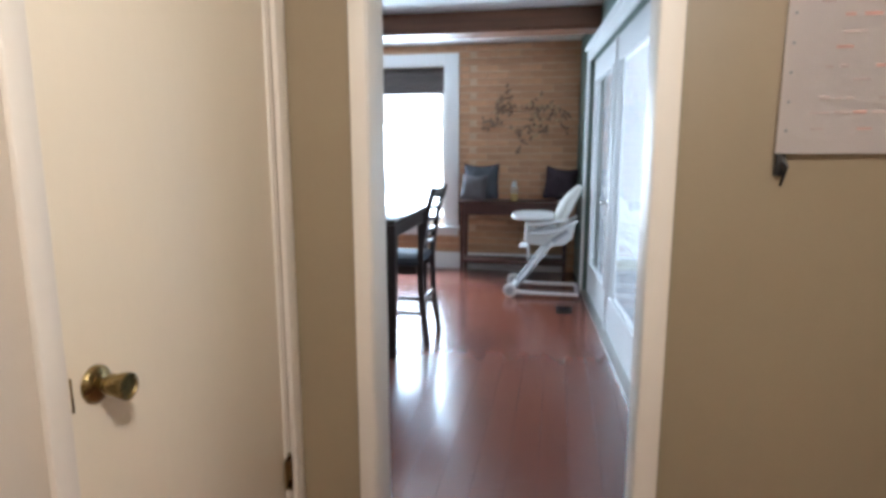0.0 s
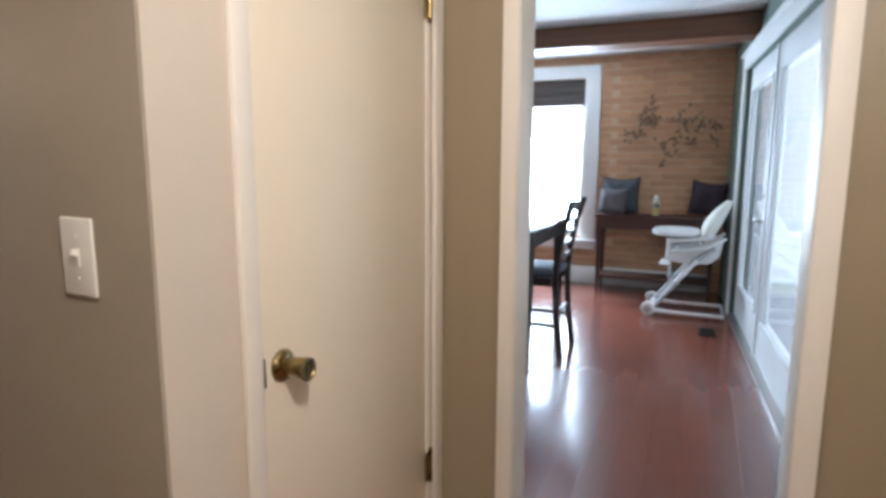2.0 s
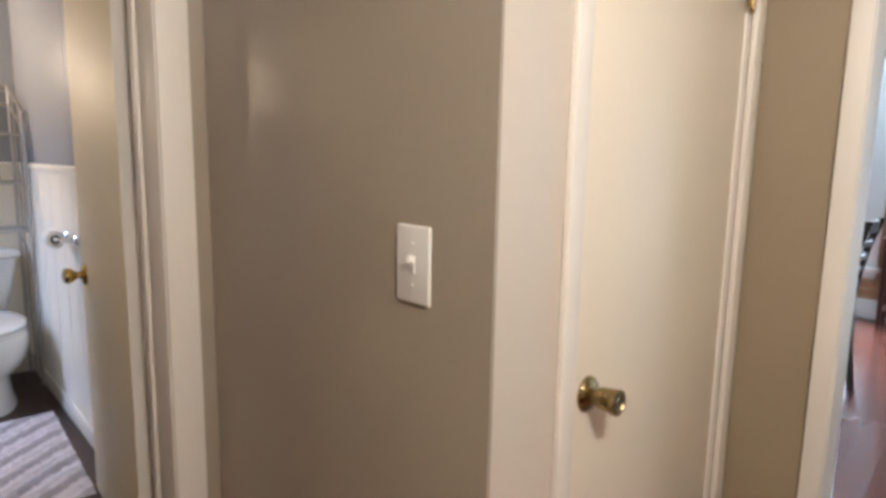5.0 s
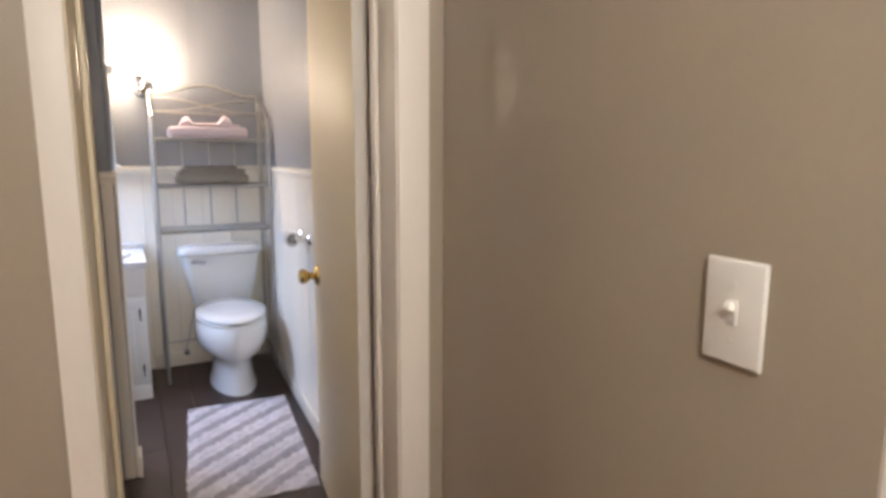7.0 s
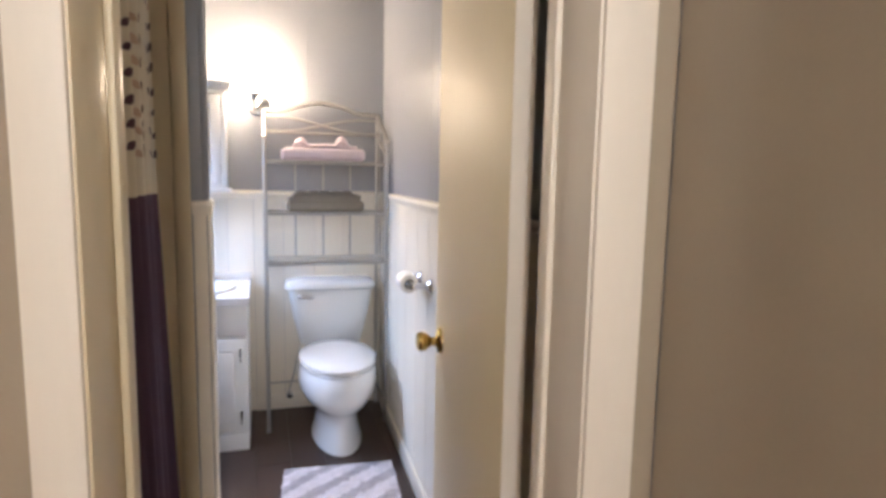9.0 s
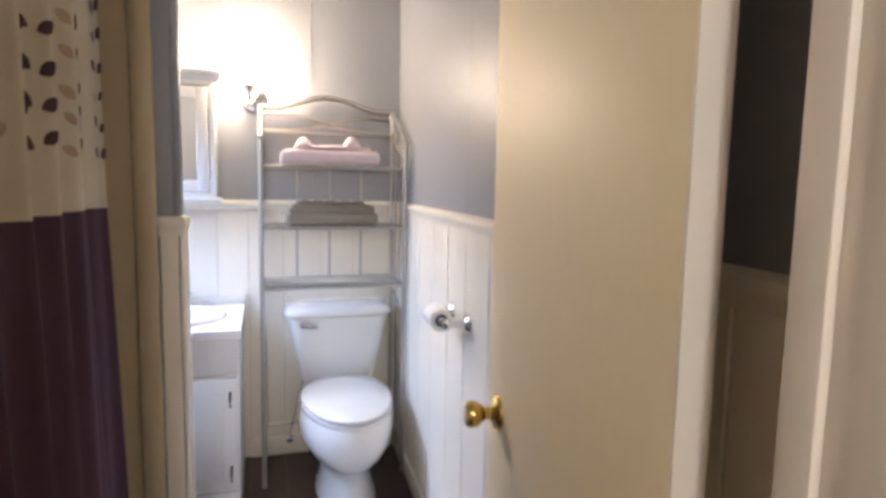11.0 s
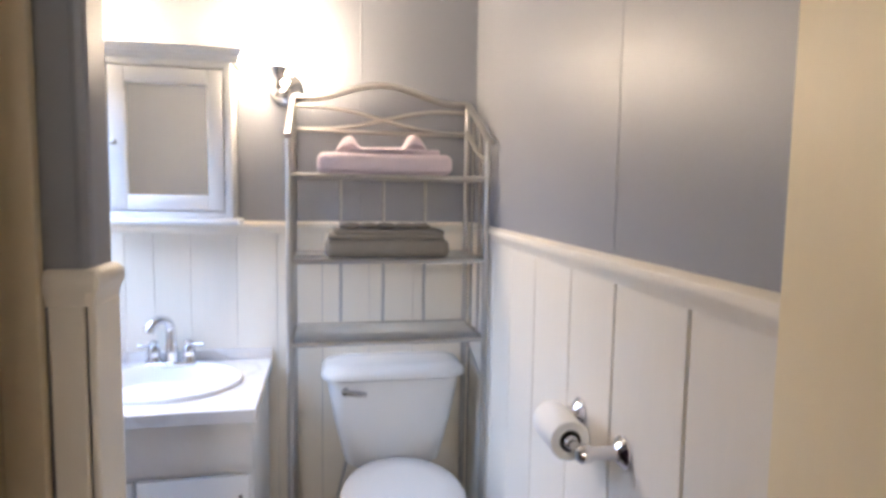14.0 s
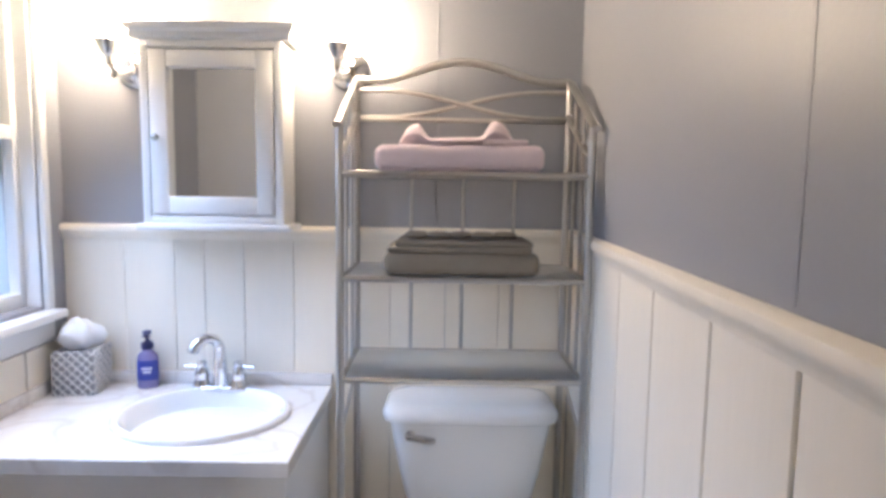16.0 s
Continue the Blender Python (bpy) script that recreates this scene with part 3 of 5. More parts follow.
# ---------- bathroom things ----------
# open door
HX, HY, FX, FY = -1.858, 0.738, -2.512, 0.806
dl = math.hypot(FX - HX, FY - HY)
bd = tagged(new("door_2"), "open beige-painted flush bathroom door with brass knob", "door", kind="structure")
bd.matrix_basis = pose(HX, HY, 0, 0, 0, math.degrees(math.atan2(FY - HY, FX - HX)))
part("slab", box(NB(), 0, dl, -0.020, 0.020, 0.012, 2.02, 0.003), M_BATHDOOR, bd)
round_knob(bd, (dl - 0.07, 0.020), (0, 1), M_GOLD, 0.830)
round_knob(bd, (dl - 0.07, -0.020), (0, -1), M_GOLD, 0.830, 0.55)
for hz in (0.28, 1.75):
    door_hinge(bd, -0.004, -0.024, hz, M_BRASS, "x")
part("edge_strip", box(NB(), -0.004, 0, -0.019, 0.019, 0.014, 2.018), M_TRIM, bd, "pale painted hinge edge")

# toilet
TY = 0.652
toilet = thing("toilet", "white porcelain two-piece toilet with closed lid", "toilet", (BACKX, TY, 0))


def oval(cx, cy, z, a, b, seg=28, flat=0.0):
    """Egg-shaped ring: a long half axis along x, b half width."""
    out = []
    for i in range(seg):
        t = 2 * math.pi * i / seg
        c, s = math.cos(t), math.sin(t)
        out.append((cx + a * c, cy + b * s * (1 - 0.10 * c), z))
    return out


bm = NB()
loft(bm, [oval(0.41, 0, 0.0, 0.262, 0.122), oval(0.41, 0, 0.02, 0.262, 0.120), oval(0.41, 0, 0.06, 0.245, 0.106), oval(0.41, 0, 0.13, 0.238, 0.100),
          oval(0.415, 0, 0.17, 0.24, 0.104), oval(0.43, 0, 0.195, 0.252, 0.128), oval(0.445, 0, 0.225, 0.272, 0.158), oval(0.452, 0, 0.27, 0.286, 0.181),
          oval(0.455, 0, 0.32, 0.288, 0.188), oval(0.455, 0, 0.36, 0.280, 0.184), oval(0.455, 0, 0.378, 0.270, 0.176)])
part("bowl", bm, M_PORCELAIN, toilet)
bm = NB()
loft(bm, [oval(0.455, 0, 0.379, 0.272, 0.178), oval(0.455, 0, 0.394, 0.274, 0.18), oval(0.455, 0, 0.397, 0.268, 0.175)])
part("seat", bm, M_PORCELAIN, toilet)
bm = NB()
loft(bm, [oval(0.455, 0, 0.404, 0.270, 0.177), oval(0.455, 0, 0.410, 0.276, 0.182), oval(0.455, 0, 0.418, 0.274, 0.18), oval(0.455, 0, 0.427, 0.255, 0.165), oval(0.455, 0, 0.432, 0.18, 0.11)])
part("lid", bm, M_PORCELAIN, toilet)


def rrect(x0, x1, h, z, r=0.035, seg=5):
    out = []
    for cx, cy, a0 in ((x1 - r, h - r, 0), (x0 + r, h - r, 90), (x0 + r, -h + r, 180), (x1 - r, -h + r, 270)):
        for k in range(seg + 1):
            a = radians(a0 + 90 * k / seg)
            out.append((cx + r * math.cos(a), cy + r * math.sin(a), z))
    return out


bm = NB()
loft(bm, [rrect(0.03, 0.155, 0.128, 0.372, 0.045), rrect(0.022, 0.178, 0.158, 0.395, 0.048), rrect(0.018, 0.202, 0.194, 0.55, 0.05), rrect(0.015, 0.215, 0.218, 0.69, 0.055)])
part("tank", bm, M_PORCELAIN, toilet)
bm = NB()
loft(bm, [rrect(0.014, 0.219, 0.222, 0.691, 0.055), rrect(0.006, 0.230, 0.234, 0.697, 0.062), rrect(0.005, 0.232, 0.236, 0.708, 0.062), rrect(0.008, 0.229, 0.232, 0.720, 0.062), rrect(0.018, 0.218, 0.220, 0.731, 0.058), rrect(0.045, 0.19, 0.19, 0.737, 0.05)])
part("tank_lid", bm, M_PORCELAIN, toilet)
bm = NB()
lathe(bm, [(0.014, 0), (0.014, 0.006), (0.009, 0.010), (0.008, 0.016)], pose(0.213, -0.160, 0.662, 0, 90), 16)
tube(bm, [(0.228, -0.168, 0.663), (0.233, -0.145, 0.662), (0.233, -0.118, 0.657), (0.231, -0.094, 0.654)], [0.009, 0.010, 0.012, 0.009], 10, 0.8)
part("flush_lever", bm, M_CHROME, toilet, "chrome flush lever")
part("base_cap", lathe(NB(), [(0.016, 0), (0.015, 0.01), (0.006, 0.016)], pose(0.34, -0.098, 0.03, 30), 12), M_PORCELAIN, toilet)
valve = thing("water_valve", "small chrome shut-off valve on the baseboard", "valve", (BACKX + 0.02, 0.44, 0.10))
bm = tube(NB(), [(0, 0, 0), (0.07, 0, 0)], 0.008, 10)
lathe(bm, [(0.018, 0), (0.018, 0.008), (0.010, 0.012)], pose(0.06, 0, 0, 0, 90), 12)
tube(bm, [(0.055, 0, 0), (0.055, 0, 0.03), (0.05, 0.02, 0.10), (0.06, 0.06, 0.27)], 0.005, 8)
part("valve_body", bm, M_CHROME, valve)

# metal rack over the toilet
RF, RB, RY0, RY1 = -3.86, -4.135, 0.328, 0.915
rack = thing("over_toilet_rack", "grey metal over-toilet rack with three glass shelves", "shelf rack")
for x, top in ((RF, 1.455), (RB, 1.60)):
    for y in (RY0, RY1):
        part("post", tube(NB(), [(x, y, 0), (x, y, top)], 0.0095, 10), M_NICKEL, rack)
        part("foot_cap", lathe(NB(), [(0.012, 0), (0.012, 0.014), (0.0095, 0.018)], Matrix.Translation((x, y, 0.001)), 12), M_GREYPLASTIC, rack)
SHELF = (1.340, 1.090, 0.843)
for k, z in enumerate(SHELF):
    for x in (RF, RB):
        part("shelf_rail", tube(NB(), [(x, RY0, z), (x, RY1, z)], 0.007, 8), M_NICKEL, rack)
    for y in (RY0, RY1):
        part("shelf_rail", tube(NB(), [(RF, y, z), (RB, y, z)], 0.007, 8), M_NICKEL, rack)
    part("shelf", box(NB(), RB + 0.008, RF - 0.008, RY0 + 0.008, RY1 - 0.008, z - 0.003, z + 0.003, 0.001), M_SHELFGLASS, rack, "clear glass shelf panel").visible_shadow = False
for y in (RY0, RY1):
    for f in (0.33, 0.67):
        x = RF + (RB - RF) * f
        part("side_bar", tube(NB(), [(x, y, SHELF[2]), (x, y, 1.465 + 0.13 * f - 0.02)], 0.0045, 8), M_NICKEL, rack)
    pts = []
    for k in range(17):
        f = k / 16
        pts.append((RF + 0.035 - (RF + 0.035 - RB) * f, y, 1.447 + 0.153 * (3 * f * f - 2 * f ** 3) + 0.012 * math.sin(f * math.pi * 2)))
    part("arm_rail", tube(NB(), pts, 0.011, 10, 0.75), M_NICKEL, rack)
    pts = [(RF - (RF - RB) * k / 10, y, 1.385 + 0.125 * (k / 10) ** 1.3) for k in range(11)]
    part("arm_rail", tube(NB(), pts, 0.009, 10, 0.75), M_NICKEL, rack)
    part("low_rail", tube(NB(), [(RF, y, 0.12), (RB, y, 0.12)], 0.006, 8), M_NICKEL, rack)
    part("brace", tube(NB(), [(RF, y, 0.70), (RB, y, 0.80)], 0.005, 8), M_NICKEL, rack)
part("low_rail", tube(NB(), [(RB, RY0, 0.16), (RB, RY1, 0.16)], 0.006, 8), M_NICKEL, rack)
W = RY1 - RY0
pts = [(RB, RY0 + W * k / 24, 1.60 + 0.052 * max(0, math.sin(math.pi * min(1, max(0, (k / 24 - 0.12) / 0.76)))) ** 1.5) for k in range(25)]
part("top_arch", tube(NB(), pts, 0.0105, 10), M_NICKEL, rack)
for s in (1, -1):
    pts = []
    for k in range(25):
        f = k / 24
        h = 1.537 + s * 0.036 * math.cos(math.pi * min(1, max(0, (f - 0.12) / 0.76)))
        pts.append((RB + 0.004 * s, RY0 + W * f, h))
    part("cross_curve", tube(NB(), pts, 0.006, 8), M_NICKEL, rack)
part("back_rail", tube(NB(), [(RB, RY0, 1.495), (RB, RY1, 1.495)], 0.006, 8), M_NICKEL, rack)
for f in (0.262, 0.508, 0.752):
    y = RY0 + W * f
    part("back_bar", tube(NB(), [(RB, y, SHELF[2]), (RB, y, SHELF[0])], 0.005, 8), M_NICKEL, rack)


def folded(name, label, z, half_w, half_d, layers, material, y, x):
    """A stack of folded terry layers with rounded fronts."""
    t = thing(name, label, "towel", (x, y, z))
    zz = 0
    for i, (h, shrink, dy) in enumerate(layers):
        bm = NB()
        box(bm, -half_d + shrink * 0.4, half_d - shrink * 0.4, -half_w + shrink + dy, half_w - shrink + dy, zz, zz + h, min(h * 0.46, 0.022), 5)
        bmesh.ops.subdivide_edges(bm, edges=[e for e in bm.edges if e.calc_length() > 0.06], cuts=6, use_grid_fill=True)
        for q in bm.verts:
            q.co += Vector((0, 0, 1)) * 0.0035 * noise.noise(q.co * 14 + Vector((i * 3, 0, z))) * (1 if q.co.z > zz + h * 0.3 else 0)
            q.co += Vector((1, 0, 0)) * 0.004 * noise.noise(q.co * 11 + Vector((0, i * 5, 2)))
        part("fold", bm, material, t)
        zz += h - 0.001
    return t, zz


pink, top = folded("bath_towel", "folded pale pink terry towel on the glass shelf", SHELF[0] + 0.0075, 0.201, 0.10,
                   [(0.062, 0.0, 0.0)], M_PINK, 0.608, -3.965)
cloth = thing("washcloth", "pale pink washcloth rolled up at both ends", "washcloth", (-3.95, 0.604, SHELF[0] + 0.0075 + top))
bm = NB()
secs = []
for k in range(33):
    f = k / 32
    end = math.sqrt(max(0.06, 1 - abs(2 * f - 1) ** 5))
    y = -0.145 + 0.29 * f
    bump_l, bump_r = math.exp(-((f - 0.12) / 0.105) ** 4), math.exp(-((f - 0.84) / 0.105) ** 4)
    hgt = 0.018 + 0.042 * max(bump_l, bump_r) + 0.010 * f
    wid = 0.07 - 0.012 * max(bump_l, bump_r)
    secs.append([(wid * end * math.cos(a), y, max(0.0, hgt * end * (0.5 + 0.5 * math.sin(a)))) for a in [2 * math.pi * i / 14 for i in range(14)]])
loft(bm, secs)
part("cloth", bm, M_PINK, cloth)
tip = part("cloth_edge", box(NB(), -0.06, 0.065, 0.06, 0.168, 0.0, 0.016, 0.007, 3), M_PINK, cloth)
folded("towel_stack", "stack of folded taupe terry towels on the middle shelf", SHELF[1] + 0.0075, 0.188, 0.10,
       [(0.056, 0.0, 0.0), (0.016, 0.014, -0.004), (0.014, 0.022, 0.006)], M_TAUPETOWEL, 0.616, -3.965)
wad = thing("small_taupe_cloth", "crumpled taupe cloth on top of the towel stack", "cloth", (-3.96, 0.616, SHELF[1] + 0.0905))
bm = NB()
for k in range(5):
    lathe(bm, [(0.004, 0), (0.03, 0.004), (0.034, 0.010), (0.022, 0.018), (0.003, 0.020)], Matrix.Translation((0.01 * (k % 2), -0.11 + 0.055 * k, 0)) @ Matrix.Rotation(0.3 * k, 4, "Z"), 12)
part("cloth", bm, M_TAUPETOWEL, wad)

# toilet paper holder on the wainscot
tp = thing("toilet_paper_holder", "chrome two-post toilet paper holder on white boards", "paper holder")
TZ, T0, T1, TOUT = 0.892, 1.078, 1.255, -0.082
tp.matrix_basis = RW
for x in (T0, T1):
    m = Matrix.Translation((x, -0.013, TZ)) @ pose(0, 0, 0, 90)
    part("post", lathe(NB(), [(0.026, 0), (0.026, 0.004), (0.020, 0.010), (0.012, 0.016), (0.010, 0.05), (0.014, 0.058), (0.015, 0.07), (0.010, 0.078), (0.003, 0.08)], m, 24), M_CHROME, tp)
part("bar", tube(NB(), [(T0 + 0.012, TOUT, TZ), (T1 - 0.012, TOUT, TZ)], 0.0085, 12), M_CHROME, tp)
roll = thing("toilet_paper_roll", "nearly full white toilet paper roll on the holder", "paper roll")
roll.matrix_basis = RW @ pose(T0 + 0.028, TOUT, TZ)
bm = NB()
m = pose(0, 0, 0, 0, 90)
lathe(bm, [(0.0185, 0.0), (0.032, 0.0), (0.034, 0.003), (0.034, 0.097), (0.032, 0.1), (0.0185, 0.1), (0.0185, 0.0)], m, 32, close=False)
part("paper", bm, M_PAPER, roll)
part("spindle", lathe(NB(), [(0.008, 0.0), (0.012, 0.002), (0.012, 0.104), (0.010, 0.110), (0.008, 0.112)], m, 20), M_CHROME, roll, "chrome spindle end")
part("core", lathe(NB(), [(0.018, 0.0), (0.018, 0.1), (0.0168, 0.1), (0.0168, 0.0), (0.018, 0.0)], m, 24, close=False), mat("brown_card", (0.10, 0.085, 0.07), 0.9), roll, "brown cardboard core")

# rug
rug = thing("bath_rug", "shaggy lilac-grey bath rug with diagonal stripes", "rug", (-2.967, 0.580, 0.001), -5)
bm = NB()
NX, NY, RLX, RLY = 92, 46, 0.465, 0.236
g = []
for i in range(NX + 1):
    row = []
    for j in range(NY + 1):
        x, y = -RLX + 2 * RLX * i / NX, -RLY + 2 * RLY * j / NY
        edge = min(1, 8 * min(i, NX - i, j, NY - j) / NY)
        s = (x * 0.75 + y * 0.66) / 0.06
        ridge = 0.5 + 0.5 * math.cos(2 * math.pi * s)
        h = (0.006 + 0.012 * ridge + 0.007 * noise.noise(Vector((x * 60, y * 60, 1)))) * edge + 0.004
        row.append(bm.verts.new((x + 0.006 * noise.noise(Vector((x * 40, y * 40, 5))), y + 0.006 * noise.noise(Vector((x * 40, y * 40, 9))), h)))
    g.append(row)
for i in range(NX):
    for j in range(NY):
        f = bm.faces.new((g[i][j], g[i + 1][j], g[i + 1][j + 1], g[i][j + 1]))
        x, y = -RLX + 2 * RLX * (i + 0.5) / NX, -RLY + 2 * RLY * (j + 0.5) / NY
        f.material_index = 1 if (0.5 + 0.5 * math.cos(2 * math.pi * ((x * 0.75 + y * 0.66) / 0.12 + 0.09 * noise.noise(Vector((x * 30, y * 30, 2)))))) > 0.62 else 0
rim = [g[i][0] for i in range(NX + 1)] + [g[NX][j] for j in range(1, NY + 1)] + [g[i][NY] for i in range(NX - 1, -1, -1)] + [g[0][j] for j in range(NY - 1, 0, -1)]
low = [bm.verts.new((q.co.x, q.co.y, 0)) for q in rim]
for i in range(len(rim)):
    bm.faces.new((rim[i], rim[(i + 1) % len(rim)], low[(i + 1) % len(rim)], low[i]))
part("rug_body", bm, [M_RUG, M_RUGDARK], rug)

# vanity
VX, VY0, VY1, CT = -3.664, LEFTY + 0.004, 0.252, 0.728
van = thing("vanity_cabinet", "white painted bathroom vanity cabinet with panel doors", "cabinet")
part("body", box(NB(), BACKX + 0.014, VX - 0.045, VY0, VY1 - 0.012, 0.0, CT - 0.036, 0.003), M_WHITE, van)
part("toe_board", box(NB(), VX - 0.044, VX - 0.030, VY0, VY1 - 0.012, 0.0, 0.085, 0.003), M_WHITE, van)
part("face_rail", box(NB(), VX - 0.044, VX - 0.026, VY0, VY1 - 0.012, CT - 0.175, CT - 0.037, 0.003), M_WHITE, van)
for a, b, side in ((VY1 - 0.30, VY1 - 0.022, 1), (VY1 - 0.60, VY1 - 0.31, -1)):
    d = part("door", box(NB(), VX - 0.042, VX - 0.026, a, b, 0.095, CT - 0.19, 0.003), M_WHITE, van)
    part("raised_panel", box(NB(), VX - 0.026, VX - 0.018, a + 0.05, b - 0.05, 0.15, CT - 0.25, 0.006, 2), M_WHITE, d)
    hy = b - 0.022 if side > 0 else a + 0.022
    for z in (0.455, 0.16):
        bm = NB()
        tube(bm, [(VX - 0.026, hy, z - 0.028), (VX - 0.010, hy, z - 0.022), (VX - 0.008, hy, z), (VX - 0.010, hy, z + 0.022), (VX - 0.026, hy, z + 0.028)], 0.0045, 8)
        part("pull", bm, M_BLACKMETAL, d, "dark metal hinge pull")

top = thing("countertop", "white marbled laminate vanity countertop", "countertop")
SC, SA, SB = (-3.92, -0.029), 0.188, 0.217
bm = NB()
# slab with an oval cut-out for the basin
seg = 48
outer, inner = [], []
x0, x1, y0, y1 = BACKX + 0.012, VX, VY0, VY1
for i in range(seg):
    t = 2 * math.pi * i / seg
    c, s = math.cos(t), math.sin(t)
    k = min((x1 - SC[0]) / c if c > 1e-6 else (x0 - SC[0]) / c if c < -1e-6 else 9, (y1 - SC[1]) / s if s > 1e-6 else (y0 - SC[1]) / s if s < -1e-6 else 9)
    outer.append((SC[0] + c * k, SC[1] + s * k))
    inner.append((SC[0] + SA * 0.90 * c, SC[1] + SB * 0.92 * s))
for cx, cy in ((x0, y0), (x0, y1), (x1, y0), (x1, y1)):
    i = min(range(seg), key=lambda q: (outer[q][0] - cx) ** 2 + (outer[q][1] - cy) ** 2)
    outer[i] = (cx, cy)
rings = [[bm.verts.new((*p, z)) for p in ring] for ring, z in ((inner, CT - 0.034), (outer, CT - 0.034), (outer, CT - 0.003), ([(SC[0] + (p[0] - SC[0]) * 0.993, SC[1] + (p[1] - SC[1]) * 0.993) for p in outer], CT), (inner, CT))]
for a, b in zip(rings, rings[1:] + rings[:1]):
    for i in range(seg):
        bm.faces.new((a[i], a[(i + 1) % seg], b[(i + 1) % seg], b[i]))
part("slab", bm, M_LAMINATE, top, smooth=False)
part("backsplash", box(NB(), BACKX + 0.012, BACKX + 0.026, VY0, VY1, CT + 0.0005, CT + 0.035, 0.003), M_LAMINATE, top)
part("side_splash", box(NB(), BACKX + 0.027, VX - 0.02, VY0 + 0.001, VY0 + 0.014, CT + 0.0005, CT + 0.035, 0.003), M_LAMINATE, top)

sink = thing("sink", "white oval drop-in porcelain bathroom sink", "sink", (*SC, CT))
bm = NB()
secs = []
for sc, z in ((1.0, 0.0005), (1.0, 0.007), (0.975, 0.013), (0.93, 0.014), (0.89, 0.008), (0.84, -0.02), (0.72, -0.075), (0.50, -0.115), (0.22, -0.128), (0.08, -0.130)):
    secs.append([(SA * sc * math.cos(2 * math.pi * i / 44), SB * sc * math.sin(2 * math.pi * i / 44), z) for i in range(44)])
loft(bm, secs, close=False)
part("basin", bm, M_PORCELAIN, sink)
part("drain", lathe(NB(), [(0.021, -0.131), (0.021, -0.127), (0.016, -0.126), (0.004, -0.128)], None, 20), M_CHROME, sink, "chrome drain ring")

fau = thing("faucet", "chrome two-handle high-arc bathroom faucet", "faucet", (-4.105, -0.055, CT + 0.0005))
bm = NB()
box(bm, -0.024, 0.026, -0.078, 0.078, 0, 0.016, 0.007, 3)
part("base_plate", bm, M_CHROME, fau)
pts = [(0, 0, 0.012), (0, 0, 0.07)] + [((0.041 - 0.041 * math.cos(a)) * 0.80, (0.041 * math.cos(a) - 0.041) * 0.60, 0.115 + 0.041 * math.sin(a)) for a in [math.pi * k / 14 * 0.93 for k in range(15)]]
part("spout", tube(NB(), pts, [0.022, 0.0175] + [0.0150] * 14 + [0.0135], 16), M_CHROME, fau)
for s in (-1, 1):
    h = part("handle", lathe(NB(), [(0.025, 0.012), (0.024, 0.022), (0.019, 0.030), (0.0185, 0.036), (0.021, 0.042), (0.0175, 0.060), (0.012, 0.070), (0.014, 0.076), (0.012, 0.084), (0.003, 0.087)], Matrix.Translation((0, s * 0.052, 0)), 18), M_CHROME, fau)
    part("lever", tube(NB(), [(0, s * 0.056, 0.066), (0.003, s * 0.078, 0.069), (0.004, s * 0.098, 0.068)], [0.006, 0.0048, 0.0062], 10), M_CHROME, h)

soap = thing("soap_dispenser", "violet hand soap pump bottle with blue label", "soap bottle", (-4.122, -0.268, CT + 0.0005), 15)
soap.scale = (1.04, 1.04, 0.94)
bm = NB()
loft(bm, [[(0.019 * k * math.cos(a), 0.028 * k * math.sin(a), z) for a in [2 * math.pi * i / 24 for i in range(24)]] for k, z in ((0.92, 0), (1, 0.004), (1, 0.085), (0.93, 0.100), (0.6, 0.112), (0.42, 0.116), (0.42, 0.122))])
part("bottle", bm, M_SOAP, soap)
bm = NB()
g = [[bm.verts.new((0.0197 * math.cos(a), 0.0287 * math.sin(a), z)) for z in (0.026, 0.086)] for a in [radians(-70 + 140 * i / 12) for i in range(13)]]
for a, b in zip(g, g[1:]):
    bm.faces.new((a[0], b[0], b[1], a[1]))
part("label", bm, M_LABEL, soap, "dark blue label")
for z, w in ((0.060, 0.013), (0.049, 0.010)):
    part("label_bar", box(NB(), 0.0192, 0.0206, -w, w, z, z + 0.006), M_LABELTEXT, soap, smooth=False)
pump = part("pump", lathe(NB(), [(0.016, 0.120), (0.016, 0.138), (0.010, 0.142), (0.005, 0.146), (0.005, 0.164), (0.011, 0.166), (0.011, 0.174), (0.004, 0.176)], None, 18), M_PUMP, soap, "dark blue pump head")
part("nozzle", tube(NB(), [(0, 0, 0.170), (0.03, 0, 0.170), (0.036, 0, 0.166)], 0.0045, 8), M_PUMP, pump)

tis = thing("tissue_box", "cube tissue box with grey and white lattice print", "tissue box", (-4.096, -0.440, CT + 0.0005), 5)
part("carton", box(NB(), -0.055, 0.055, -0.055, 0.055, 0, 0.118, 0.002), M_TISSUEBOX, tis)
for face in range(2):
    for d in (-1, 1):
        for k in range(-4, 5):
            bm = NB()
            u0 = k * 0.026
            # a diagonal strip clipped to the face
            a0, a1 = max(-0.054, u0 - 0.0625), min(0.054, u0 + 0.0625)
            if a1 - a0 < 0.006:
                bm.free()
                continue
            za, zb = 0.0625 + d * (a0 - u0), 0.0625 + d * (a1 - u0)
            if face == 0:
                tube(bm, [(0.0555, a0, za), (0.0555, a1, zb)], 0.0045, 4, 0.4)
            else:
                tube(bm, [(a0, 0.0555, za), (a1, 0.0555, zb)], 0.0045, 4, 0.4)
            part("lattice_strip", bm, M_LATTICE, tis, smooth=False)
bm = NB()
secs = []
